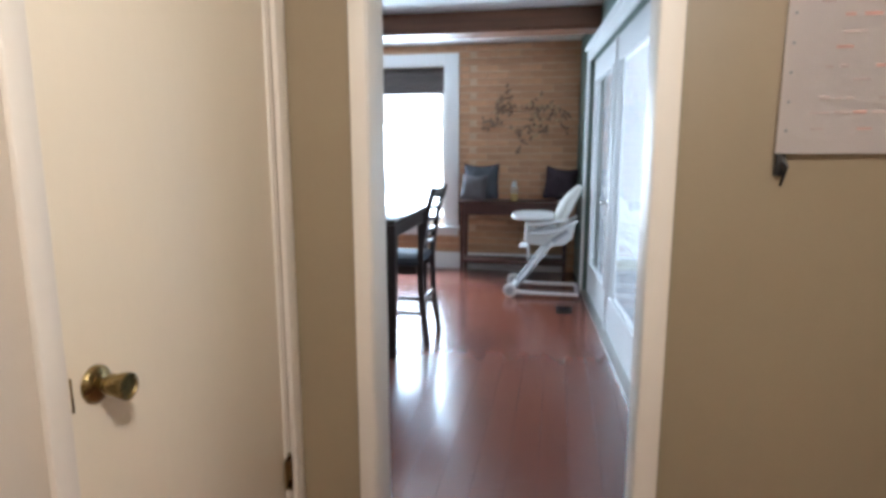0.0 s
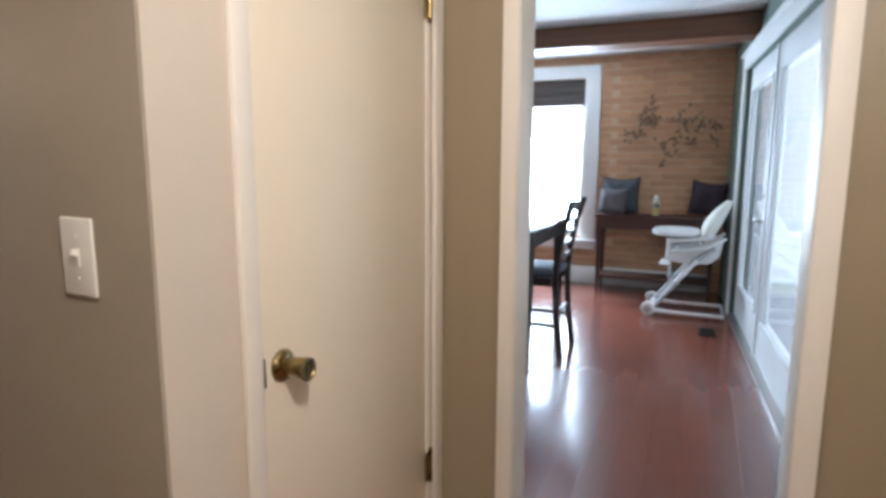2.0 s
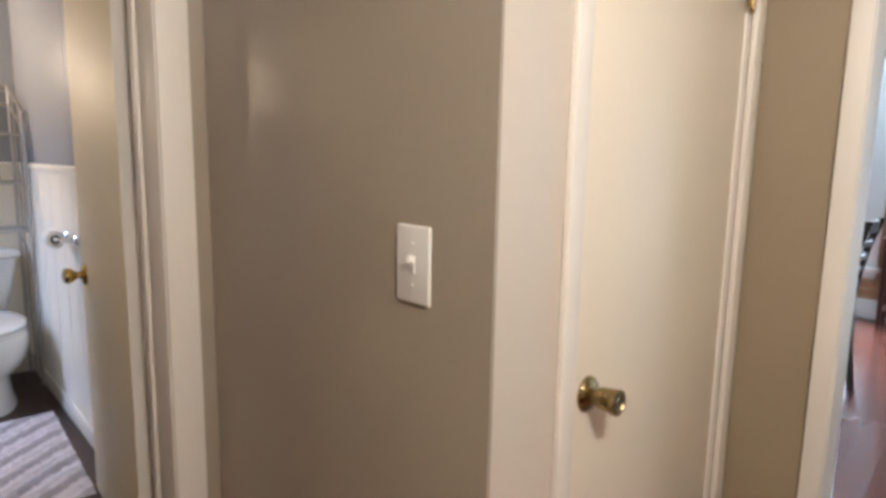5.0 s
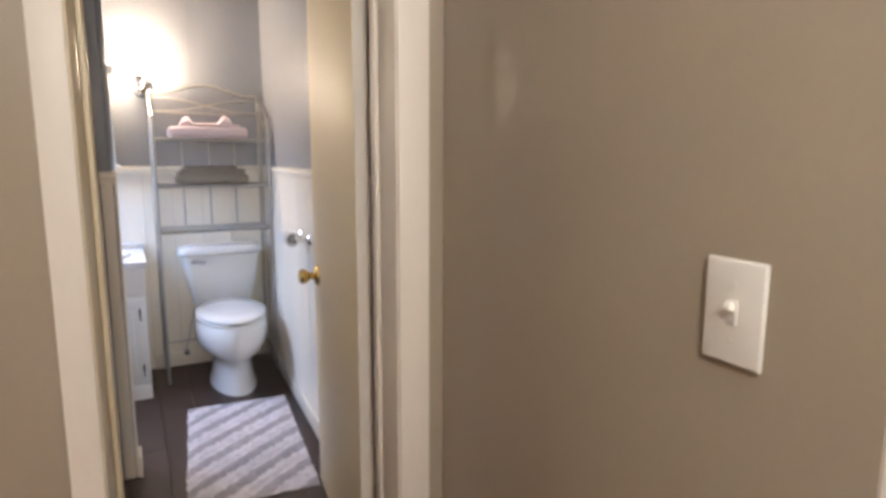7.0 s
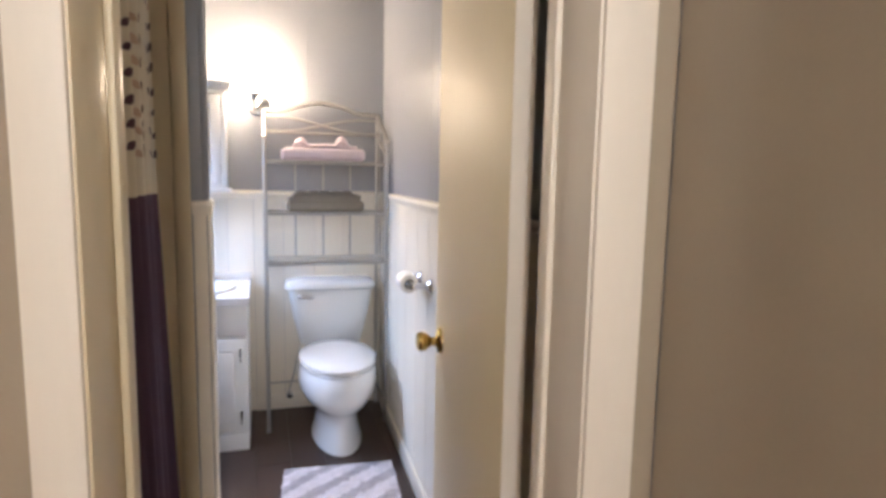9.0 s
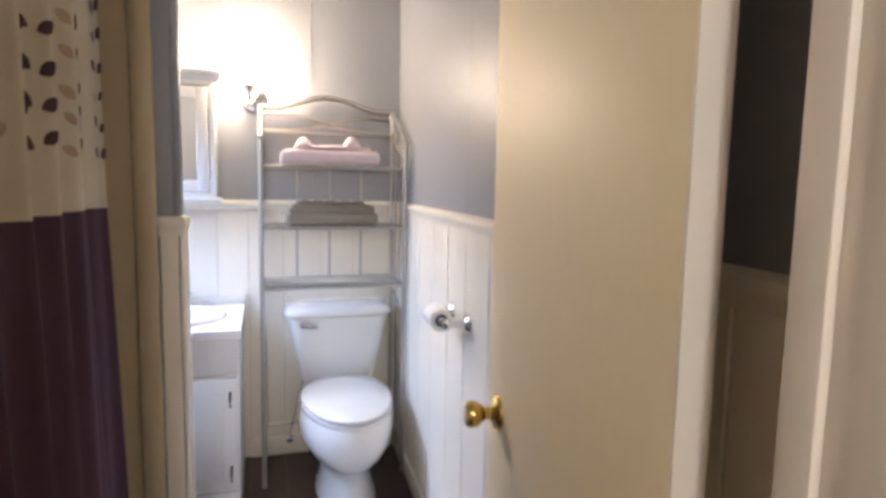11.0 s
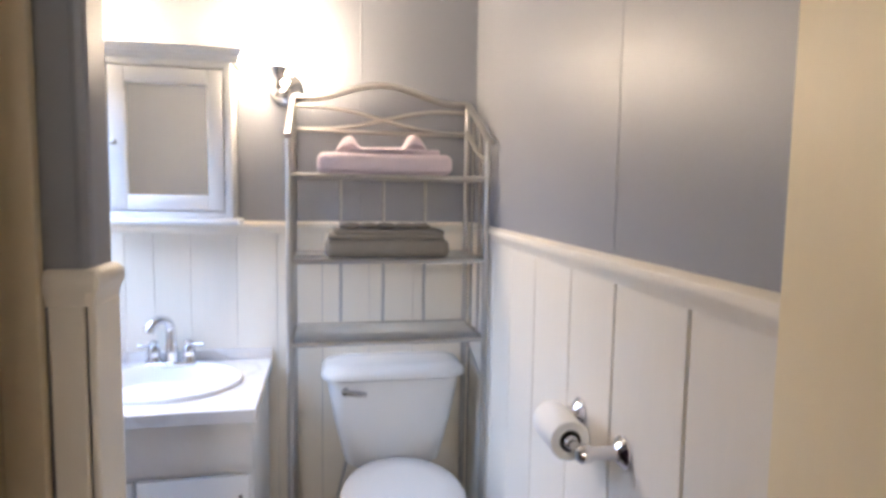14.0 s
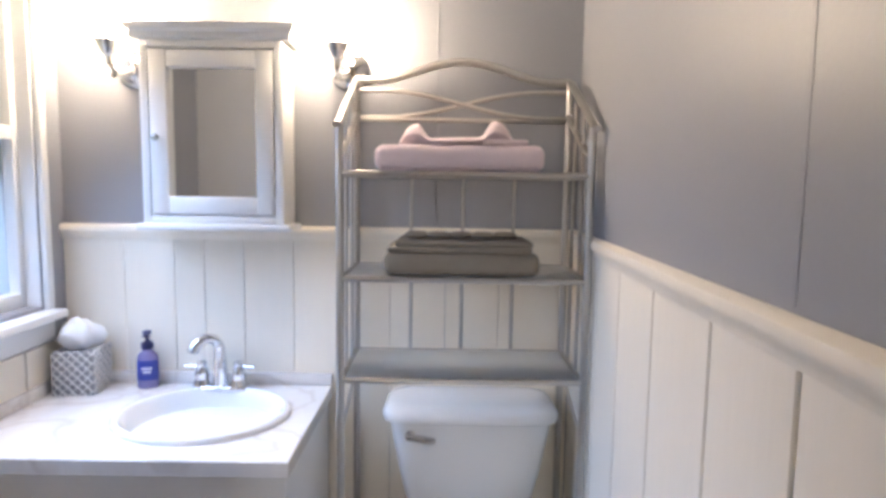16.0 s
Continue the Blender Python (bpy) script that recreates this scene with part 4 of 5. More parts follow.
for k, (r, h) in enumerate(((0.022, 0.119), (0.034, 0.126), (0.050, 0.139), (0.058, 0.154), (0.057, 0.168), (0.049, 0.181), (0.034, 0.190), (0.014, 0.193))):
    ring = []
    for i in range(32):
        a = 2 * math.pi * i / 32
        fold = 1 + 0.10 * math.sin(3 * a + k * 0.5) + 0.07 * math.sin(7 * a - k * 0.7)
        ring.append((r * 0.86 * fold * math.cos(a), r * 1.08 * fold * math.sin(a), h + 0.010 * math.sin(2 * a + 0.6) * min(1, k / 3) + 0.006 * math.sin(5 * a + k)))
    secs.append(ring)
loft(bm, secs)
part("tissue", bm, M_PAPER, tis, "white tissue pulled up")

# medicine cabinet with mirror
CY0, CY1, CZ0, CZ1, CD = -0.222, 0.150, 1.205, 1.680, 0.125
cab = thing("medicine_cabinet", "white wooden medicine cabinet with mirrored door", "cabinet", (BACKX, 0, 0))
part("body", box(NB(), 0.026, CD, CY0, CY1, CZ0, CZ1, 0.002), M_WHITE, cab)
bm = NB()
prof = [(0.019, 0.0), (0.022, 0.006), (0.024, 0.018), (0.032, 0.026), (0.036, 0.040)]
loft(bm, [[(0.026, CY0 - d, CZ1 + h), (CD + d, CY0 - d, CZ1 + h), (CD + d, CY1 + d, CZ1 + h), (0.026, CY1 + d, CZ1 + h)] for d, h in prof])
part("crown", bm, M_WHITE, cab, smooth=False)
part("bottom_shelf", box(NB(), 0.026, CD + 0.028, CY0 - 0.018, CY1 + 0.018, CZ0 - 0.018, CZ0 - 0.0005, 0.005, 3), M_WHITE, cab)
g_ = 0.021
for y0, y1, z0, z1 in ((CY0, CY0 + g_, CZ0, CZ1), (CY1 - g_, CY1, CZ0, CZ1), (CY0 + g_, CY1 - g_, CZ0, CZ0 + g_), (CY0 + g_, CY1 - g_, CZ1 - g_, CZ1)):
    part("face_frame", box(NB(), CD + 0.0005, CD + 0.018, y0, y1, z0 + 0.0003, z1 - 0.0003, 0.002), M_WHITE, cab)
cd = part("door", box(NB(), CD + 0.001, CD + 0.004, CY0 + 0.022, CY1 - 0.022, CZ0 + 0.022, CZ1 - 0.022), M_WHITE, cab, smooth=False)
a, b, c, d = CY0 + 0.025, CY1 - 0.025, CZ0 + 0.025, CZ1 - 0.025
mw = 0.046
for y0, y1, z0, z1 in ((a, a + mw, c, d), (b - mw, b, c, d), (a + mw, b - mw, c, c + mw), (a + mw, b - mw, d - mw, d)):
    part("door_frame", box(NB(), CD + 0.004, CD + 0.020, y0, y1, z0, z1, 0.003), M_WHITE, cd)
part("mirror", box(NB(), CD + 0.006, CD + 0.008, a + mw, b - mw, c + mw, d - mw), M_MIRROR, cd, "silvered mirror glass", smooth=False)
part("knob", lathe(NB(), [(0.005, 0), (0.005, 0.008), (0.009, 0.014), (0.009, 0.019), (0.003, 0.022)], pose(CD + 0.02, a + 0.018, 1.43, 0, 90), 14), M_NICKEL, cd, "small nickel knob")
for z in (1.30, 1.61):
    part("hinge", tube(NB(), [(CD + 0.012, b + 0.004, z - 0.022), (CD + 0.012, b + 0.004, z + 0.022)], 0.0035, 8), M_NICKEL, cd)

# wall sconces
for k, (sx, sy) in enumerate(SCONCE):
    sc = thing("wall_sconce", "lit chrome wall sconce with frosted glass shade", "wall lamp", (BACKX, sy, 1.618), group="sconces beside the mirror")
    part("back_plate", lathe(NB(), [(0.057, 0), (0.057, 0.006), (0.054, 0.012), (0.046, 0.014), (0.040, 0.022), (0.026, 0.032), (0.012, 0.036)], pose(0, 0.020, 0.010, 0, 90), 32), M_CHROME, sc)
    part("arm", tube(NB(), [(0.02, 0.018, 0.008), (0.055, 0.010, -0.010), (0.095, 0, -0.02), (0.115, 0, 0.004), (0.12, 0, 0.035)], [0.013, 0.012, 0.012, 0.011, 0.010], 14), M_SOFTCHROME, sc)
    part("cup", lathe(NB(), [(0.008, 0.02), (0.020, 0.030), (0.026, 0.045), (0.034, 0.062), (0.031, 0.066), (0.01, 0.066)], Matrix.Translation((0.12, 0, 0)), 24), M_SOFTCHROME, sc)
    part("shade", lathe(NB(), [(0.028, 0.067), (0.045, 0.085), (0.056, 0.115), (0.060, 0.145), (0.064, 0.175), (0.060, 0.178), (0.030, 0.172)], Matrix.Translation((0.12, 0, 0)), 28), M_SHADE, sc, "glowing frosted glass shade")

# bathroom window
win = tagged(new("window_2"), "white bathroom window with frosted panes", "window", kind="structure")
part("pane", box(NB(), W0 + 0.025, W1 - 0.04, LEFTY - 0.075, LEFTY - 0.070, WZ0 + 0.04, WZ1 - 0.04), M_FROST, win, smooth=False).visible_shadow = False
for x0, x1, z0, z1 in ((W0, W0 + 0.025, WZ0, WZ1), (W1 - 0.04, W1, WZ0, WZ1), (W0 + 0.025, W1 - 0.04, WZ0, WZ0 + 0.04), (W0 + 0.025, W1 - 0.04, WZ1 - 0.04, WZ1), (W0 + 0.025, W1 - 0.04, 1.42, 1.455)):
    part("frame", box(NB(), x0, x1, LEFTY - 0.10, LEFTY - 0.04, z0, z1, 0.003), M_WHITE, win)
for x0, x1, z0, z1 in ((W0 - 0.028, W0 - 0.002, WZ0 - 0.01, WZ1 + 0.07), (W1 + 0.002, W1 + 0.075, WZ0 - 0.01, WZ1 + 0.07), (W0 - 0.002, W1 + 0.002, WZ1 + 0.002, WZ1 + 0.07)):
    part("casing", box(NB(), x0, x1, LEFTY, LEFTY + 0.018, z0, z1, 0.004), M_WHITE, win)
for x0, x1, z0, z1 in ((W0, W0 + 0.006, WZ0, WZ1), (W1 - 0.006, W1, WZ0, WZ1), (W0 + 0.006, W1 - 0.006, WZ1 - 0.006, WZ1)):
    part("jamb", box(NB(), x0, x1, LEFTY - 0.039, LEFTY - 0.0005, z0, z1), M_WHITE, win, smooth=False)
part("window_sill", box(NB(), W0 - 0.034, W1 + 0.09, LEFTY - 0.04, LEFTY + 0.05, WZ0 - 0.035, WZ0 - 0.011, 0.006, 3), M_WHITE, win)
part("apron", box(NB(), W0 - 0.028, W1 + 0.075, LEFTY, LEFTY + 0.014, WZ0 - 0.10, WZ0 - 0.036, 0.004), M_WHITE, win)

# shower curtain
SX0, SX1, SYC = -2.775, -1.80, 0.012


def drape(s, z):
    """A point of the curtain: s from 0 to 1 along the rod, z the height."""
    loose = 0.6 + 0.4 * (1.9 - z) / 1.7
    y = SYC + loose * (0.022 * math.sin(s * 44 + 0.5) + 0.008 * math.sin(s * 97 + z))
    x = SX0 + (SX1 - SX0) * s + 0.01 * math.sin(s * 44 + 2)
    x += (1 - s) * 0.045 * max(0, (1.2 - z))
    y += 0.03 * max(0, 1.25 - z)
    return Vector((x, y, z))


cur = thing("shower_curtain", "ivory and aubergine shower curtain with printed leaf vines", "shower curtain")
for nm, za, zb, m_ in (("hem_panel", 0.22, 1.218, M_PURPLE), ("printed_panel", 1.2185, 1.80, M_CURTAIN), ("top_panel", 1.8005, 2.0, M_PURPLE)):
    bm = NB()
    ns, nz = 170, 24
    g = [[bm.verts.new(drape(i / ns, za + (zb - za) * j / nz)) for j in range(nz + 1)] for i in range(ns + 1)]
    for i in range(ns):
        for j in range(nz):
            bm.faces.new((g[i][j], g[i + 1][j], g[i + 1][j + 1], g[i][j + 1]))
    part(nm, bm, m_, cur)


def print_leaf(bm, s, z, ds, dz, wide):
    """A flat pointed leaf lying on the curtain from (s, z) along (ds, dz)."""
    pts = []
    for k in range(9):
        f = k / 8
        w = wide * math.sin(math.pi * f) ** 0.8
        pts.append((f, w))
    left, right = [], []
    for f, w in pts:
        for lst, sg in ((left, 1), (right, -1)):
            p = drape(s + ds * f - sg * w * dz * 0.5, z + dz * f + sg * w * ds * 0.9)
            lst.append(p + Vector((0, 0.0035, 0)))
    lv, rv = [bm.verts.new(p) for p in left], [bm.verts.new(p) for p in right]
    for i in range(8):
        bm.faces.new((lv[i], lv[i + 1], rv[i + 1], rv[i]))


rng = random.Random(11)
for c in range(13):
    s0 = 0.035 + c * 0.078
    tan = c % 4 == 2
    z = 1.30 + rng.uniform(0, 0.04)
    while z < 1.75:
        for sg in (-1, 1):
            bm = NB()
            print_leaf(bm, s0 + sg * 0.004, z + rng.uniform(-0.006, 0.006), sg * rng.uniform(0.015, 0.024), rng.uniform(0.014, 0.024), 0.45)
            part("printed_leaf", bm, M_LEAF2 if tan or rng.random() < 0.12 else M_LEAF, cur, smooth=False)
        z += rng.uniform(0.050, 0.060)
rod = thing("shower_rod", "thin chrome shower curtain rod", "curtain rod")
part("rod", tube(NB(), [(PX1 + 0.011, SYC, 2.03), (-1.779, SYC, 2.03)], 0.0125, 12), M_CHROME, rod)
for k in range(12):
    x = SX0 + (SX1 - SX0) * (k + 0.5) / 12
    part("ring", tube(NB(), [(x, SYC + 0.022 * math.cos(a), 2.022 + 0.026 * math.sin(a)) for a in [2 * math.pi * i / 12 for i in range(13)]], 0.002, 6), M_CHROME, rod)

# ---------- dining room things ----------
# window in the brick wall
win = tagged(new("window_1"), "tall white-trimmed window with rolled brown blind", "window", kind="structure")
YF = BRICKY - 0.028
for x0, x1, z0, z1 in ((WX0 - 0.14, WX0, WB - 0.02, WT + 0.12), (WX1, WX1 + 0.145, WB - 0.02, WT + 0.12), (WX0, WX1, WT, WT + 0.12)):
    part("casing", box(NB(), x0, x1, YF, BRICKY + 0.02, z0, z1, 0.005), M_WHITE, win)
part("window_sill", box(NB(), WX0 - 0.17, WX1 + 0.17, BRICKY - 0.07, BRICKY + 0.10, WB - 0.055, WB - 0.0205, 0.007, 3), M_WHITE, win)
part("apron", box(NB(), WX0 - 0.14, WX1 + 0.14, YF + 0.008, BRICKY + 0.018, WB - 0.12, WB - 0.056, 0.004), M_WHITE, win)
for x0, x1, z0, z1 in ((WX0, WX0 + 0.05, WB, WT), (WX1 - 0.05, WX1, WB, WT), (WX0 + 0.05, WX1 - 0.05, WB, WB + 0.06), (WX0 + 0.05, WX1 - 0.05, WT - 0.05, WT)):
    part("sash", box(NB(), x0, x1, BRICKY + 0.09, BRICKY + 0.14, z0, z1, 0.003), M_WHITE, win)
for z0, z1 in ((WB + 0.06, WT - 0.05),):
    part("pane", box(NB(), WX0 + 0.05, WX1 - 0.05, BRICKY + 0.112, BRICKY + 0.117, z0, z1), M_GLASS, win, smooth=False).visible_shadow = False
blind = thing("window_blind", "brown woven roman blind drawn up in folds", "blind", (0, BRICKY + 0.02, 0))
for k in range(5):
    z1 = WT - 0.004 - 0.045 * k
    part("fold", box(NB(), WX0 + 0.012, WX1 - 0.012, 0.0 - 0.006 * (k % 2), 0.045 + 0.004 * k, z1 - 0.056 - (0.012 if k == 4 else 0), z1, 0.010, 3), M_BLIND, blind)

# french doors in the tilted wall
fd = tagged(new("door_3"), "white french doors with full-length glass panes", "door", kind="structure")
fd.matrix_basis = FW
for y0, y1, z0, z1 in ((FA - 0.09, FA, 0, FTOP + 0.09), (FB, FB + 0.09, 0, FTOP + 0.09), (FA, FB, FTOP, FTOP + 0.09)):
    part("casing", box(NB(), -0.022, -0.0005, y0, y1, z0, z1, 0.005), M_WHITE, fd)
part("head_cap", box(NB(), -0.045, -0.0005, FA - 0.11, FB + 0.11, FTOP + 0.091, FTOP + 0.115, 0.005), M_WHITE, fd)
part("threshold", box(NB(), -0.02, 0.13, FA, FB, 0.0, 0.022, 0.004), M_NICKEL, fd)
meet = 2.34
for a, b, handle in ((FA + 0.004, meet - 0.003, False), (meet + 0.003, FB - 0.004, True)):
    leaf = part("leaf", box(NB(), 0.030, 0.070, a, a + 0.115, 0.025, FTOP - 0.004, 0.004), M_WHITE, fd)
    for y0, y1, z0, z1 in ((b - 0.115, b, 0.025, FTOP - 0.004), (a + 0.115, b - 0.115, 0.025, 0.26), (a + 0.115, b - 0.115, FTOP - 0.15, FTOP - 0.004)):
        part("rail", box(NB(), 0.030, 0.070, y0, y1, z0, z1, 0.004), M_WHITE, leaf)
    for y0, y1, z0, z1 in ((a + 0.115, a + 0.135, 0.26, FTOP - 0.15), (b - 0.135, b - 0.115, 0.26, FTOP - 0.15), (a + 0.135, b - 0.135, 0.26, 0.28), (a + 0.135, b - 0.135, FTOP - 0.17, FTOP - 0.15)):
        part("bead", box(NB(), 0.022, 0.034, y0, y1, z0, z1, 0.004), M_WHITE, leaf)
    part("pane", box(NB(), 0.046, 0.052, a + 0.115, b - 0.115, 0.26, FTOP - 0.15), M_GLASS, leaf, smooth=False).visible_shadow = False
    if not handle:
        part("astragal", box(NB(), 0.018, 0.0295, b - 0.022, b + 0.028, 0.026, FTOP - 0.005, 0.004), M_WHITE, leaf)
    if handle:
        y = a + 0.075
        part("escutcheon", lathe(NB(), [(0.026, 0), (0.026, 0.006), (0.012, 0.012), (0.010, 0.035)], pose(0.030, y, 0.86, 0, -90), 20), M_NICKEL, leaf)
        part("lever", tube(NB(), [(-0.006, y, 0.86), (-0.012, y + 0.02, 0.86), (-0.012, y + 0.10, 0.857)], [0.009, 0.009, 0.007], 10), M_NICKEL, leaf, "satin nickel lever")
        part("deadbolt", lathe(NB(), [(0.025, 0), (0.025, 0.010), (0.010, 0.014), (0.008, 0.026)], pose(0.030, y, 1.02, 0, -90), 18), M_NICKEL, leaf)


# dining table and chairs
tab = thing("dining_table", "dark espresso-stained rectangular dining table", "table", (-1.62, 3.90, 0))
TL, TWD, TH = 0.80, 0.45, 0.82
part("tabletop", box(NB(), -TL, TL, -TWD, TWD, TH - 0.03, TH, 0.006), M_ESPRESSO, tab)
for s in (-1, 1):
    part("apron", box(NB(), -TL + 0.06, TL - 0.06, s * (TWD - 0.05) - 0.01, s * (TWD - 0.05) + 0.01, TH - 0.115, TH - 0.0305), M_ESPRESSO, tab)
    part("apron", box(NB(), s * (TL - 0.04) - 0.01, s * (TL - 0.04) + 0.01, -TWD + 0.061, TWD - 0.061, TH - 0.115, TH - 0.0305), M_ESPRESSO, tab)
    for q in (-1, 1):
        bm = NB()
        cx, cy = s * (TL - 0.035), q * (TWD - 0.035)
        loft(bm, [[(cx + a * w, cy + b * w, z) for a, b in ((-1, -1), (1, -1), (1, 1), (-1, 1))] for w, z in ((0.021, 0), (0.033, TH - 0.12), (0.034, TH - 0.0305))])
        part("leg", bm, M_ESPRESSO, tab, smooth=False)


def dining_chair(at, rz):
    ch = thing("dining_chair", "dark ladder-back dining chair with padded seat", "chair", at, rz, "chairs round the table")
    part("seat", box(NB(), -0.20, 0.22, -0.20, 0.20, 0.505, 0.550, 0.016, 3), M_SEAT, ch, "dark vinyl padded seat")
    for s in (-1, 1):
        part("seat_rail", box(NB(), -0.18, 0.19, s * 0.185 - 0.010, s * 0.185 + 0.010, 0.45, 0.5045), M_ESPRESSO, ch)
        bm = NB()
        loft(bm, [[(0.19 + a * w, s * 0.18 + b * w, z) for a, b in ((-1, -1), (1, -1), (1, 1), (-1, 1))] for w, z in ((0.013, 0), (0.019, 0.5045))])
        part("front_leg", bm, M_ESPRESSO, ch, smooth=False)
        bm = NB()
        secs = []
        for z, off in ((0, -0.045), (0.25, -0.012), (0.51, 0.0), (0.65, -0.012), (0.82, -0.045), (0.985, -0.090)):
            secs.append([(-0.20 + off + a * 0.017, s * 0.18 + b * 0.015, z) for a, b in ((-1, -1), (1, -1), (1, 1), (-1, 1))])
        part("back_post", loft(bm, secs), M_ESPRESSO, ch, smooth=False)
        part("stretcher", box(NB(), -0.20, 0.185, s * 0.18 - 0.008, s * 0.18 + 0.008, 0.19, 0.215), M_ESPRESSO, ch)
    part("stretcher", box(NB(), -0.215, -0.199, -0.166, 0.166, 0.26, 0.285), M_ESPRESSO, ch)
    for k, z in enumerate((0.625, 0.70, 0.775, 0.85, 0.922)):
        off = -0.012 - 0.078 * max(0, (z - 0.65) / 0.335) ** 1.2
        hh = 0.055 if k == 4 else 0.022
        bm = NB()
        secs = []
        for i in range(9):
            y = -0.165 + 0.33 * i / 8
            bow = -0.022 * math.cos(math.pi * (i / 8 - 0.5))
            secs.append([(-0.20 + off + bow + a, y, z + b - (0.4 * (a > 0) * 0.004)) for a, b in ((-0.008, 0), (0.008, 0), (0.008, hh), (-0.008, hh))])
        part("slat", loft(bm, secs), M_ESPRESSO, ch)
    return ch


chair = dining_chair((-0.948, 3.930, 0), 180)
copy_thing(chair, pose(-1.45, 4.50, 0, 0, 0, -90))

# console table by the brick wall
con = thing("console_table", "dark mahogany console table with a low shelf", "console table")
X0, X1, Y0, Y1, CZ = -0.835, 0.17, 5.80, 6.10, 0.722
part("tabletop", box(NB(), X0 - 0.015, X1 + 0.015, Y0 - 0.015, Y1 + 0.015, CZ - 0.025, CZ, 0.006), M_MAHOG, con)
part("apron", box(NB(), X0 + 0.03, X1 - 0.03, Y0 + 0.01, Y0 + 0.03, CZ - 0.13, CZ - 0.0255), M_MAHOG, con)
part("apron", box(NB(), X0 + 0.01, X0 + 0.03, Y0 + 0.045, Y1 - 0.045, CZ - 0.13, CZ - 0.0255), M_MAHOG, con)
part("apron", box(NB(), X1 - 0.03, X1 - 0.01, Y0 + 0.045, Y1 - 0.045, CZ - 0.13, CZ - 0.0255), M_MAHOG, con)
part("low_shelf", box(NB(), X0 + 0.02, X1 - 0.02, Y0 + 0.02, Y1 - 0.02, 0.125, 0.155, 0.004), M_MAHOG, con)
for x in (X0 + 0.02, X1 - 0.02):
    for y in (Y0 + 0.022, Y1 - 0.022):
        bm = NB()
        loft(bm, [[(x + a * w, y + b * w, z) for a, b in ((-1, -1), (1, -1), (1, 1), (-1, 1))] for w, z in ((0.014, 0), (0.021, CZ - 0.1), (0.021, CZ - 0.0255))])
        part("leg", bm, M_MAHOG, con, smooth=False)


def throw_pillow(label, at, rx, ry, side, thick, material, seed, band=None):
    """A stuffed square pillow standing on one edge, corners drawn out."""
    t = thing("throw_pillow", label, "pillow", at, group="pillows on the console table")
    t.matrix_basis = pose(*at, rx, ry, 0)
    bm = NB()
    n = 16
    for face in (1, -1):
        g = []
        for i in range(n + 1):
            row_ = []
            for j in range(n + 1):
                u, v = 2 * i / n - 1, 2 * j / n - 1
                puff = ((1 - u ** 4) * (1 - v ** 4)) ** 0.55
                pinch_u = 1 - 0.08 * (1 - v * v)
                pinch_v = 1 - (0.18 if v > 0 else 0.03) * (1 - u * u)
                p = Vector((u * pinch_u * side / 2, -face * thick / 2 * puff, (v * pinch_v + 1) * side / 2))
                p += Vector((0, -face * puff, 0)) * 0.030 * noise.noise(p * 11 + Vector((seed, 0, face)))
                row_.append(bm.verts.new(p))
            g.append(row_)
        for i in range(n):
            for j in range(n):
                q = (g[i][j], g[i + 1][j], g[i + 1][j + 1], g[i][j + 1])
                bm.faces.new(q if face > 0 else q[::-1])
    bmesh.ops.remove_doubles(bm, verts=bm.verts[:], dist=0.0006)
    part("cover", bm, material, t)
    rim = []
    for k in range(41):
        f = 4 * k / 40
        s_, r_ = int(f) % 4, f - int(f)
        u, v = ((2 * r_ - 1, -1), (1, 2 * r_ - 1), (1 - 2 * r_, 1), (-1, 1 - 2 * r_))[s_]
        rim.append((u * (1 - 0.08 * (1 - v * v)) * side / 2, 0, (v * (1 - (0.18 if v > 0 else 0.03) * (1 - u * u)) + 1) * side / 2))
    part("piping", tube(NB(), rim, 0.008, 6), band or material, t)
    return t


throw_pillow("charcoal grey throw pillow standing on the console table", (-0.655, 5.965, CZ + 0.012), -9, 0, 0.335, 0.13, M_BAG, 3, M_MAROON)
throw_pillow("small faded grey pillow slumped on the console table", (-0.72, 5.845, CZ + 0.012), -12, 4, 0.24, 0.15, M_FADEDGREY, 6)
throw_pillow("dark plum throw pillow leaning on the brick wall", (0.085, 6.00, CZ + 0.014), -9, 6, 0.30, 0.13, M_MAROON, 8)
bot = thing("bottle", "small clear bottle with yellow liquid and white cap", "bottle", (-0.33, 5.90, CZ + 0.001))
part("body", lathe(NB(), [(0.030, 0), (0.034, 0.006), (0.035, 0.05), (0.0345, 0.075)], None, 20), M_YELLOW, bot, "yellow liquid in clear plastic")
part("shoulder", lathe(NB(), [(0.0345, 0.0755), (0.034, 0.105), (0.026, 0.125), (0.020, 0.132)], None, 20), M_SHELFGLASS, bot, "clear plastic shoulder")
part("cap", lathe(NB(), [(0.024, 0.1325), (0.025, 0.158), (0.016, 0.178), (0.008, 0.188)], None, 20), M_PLASTIC, bot, "white cap")

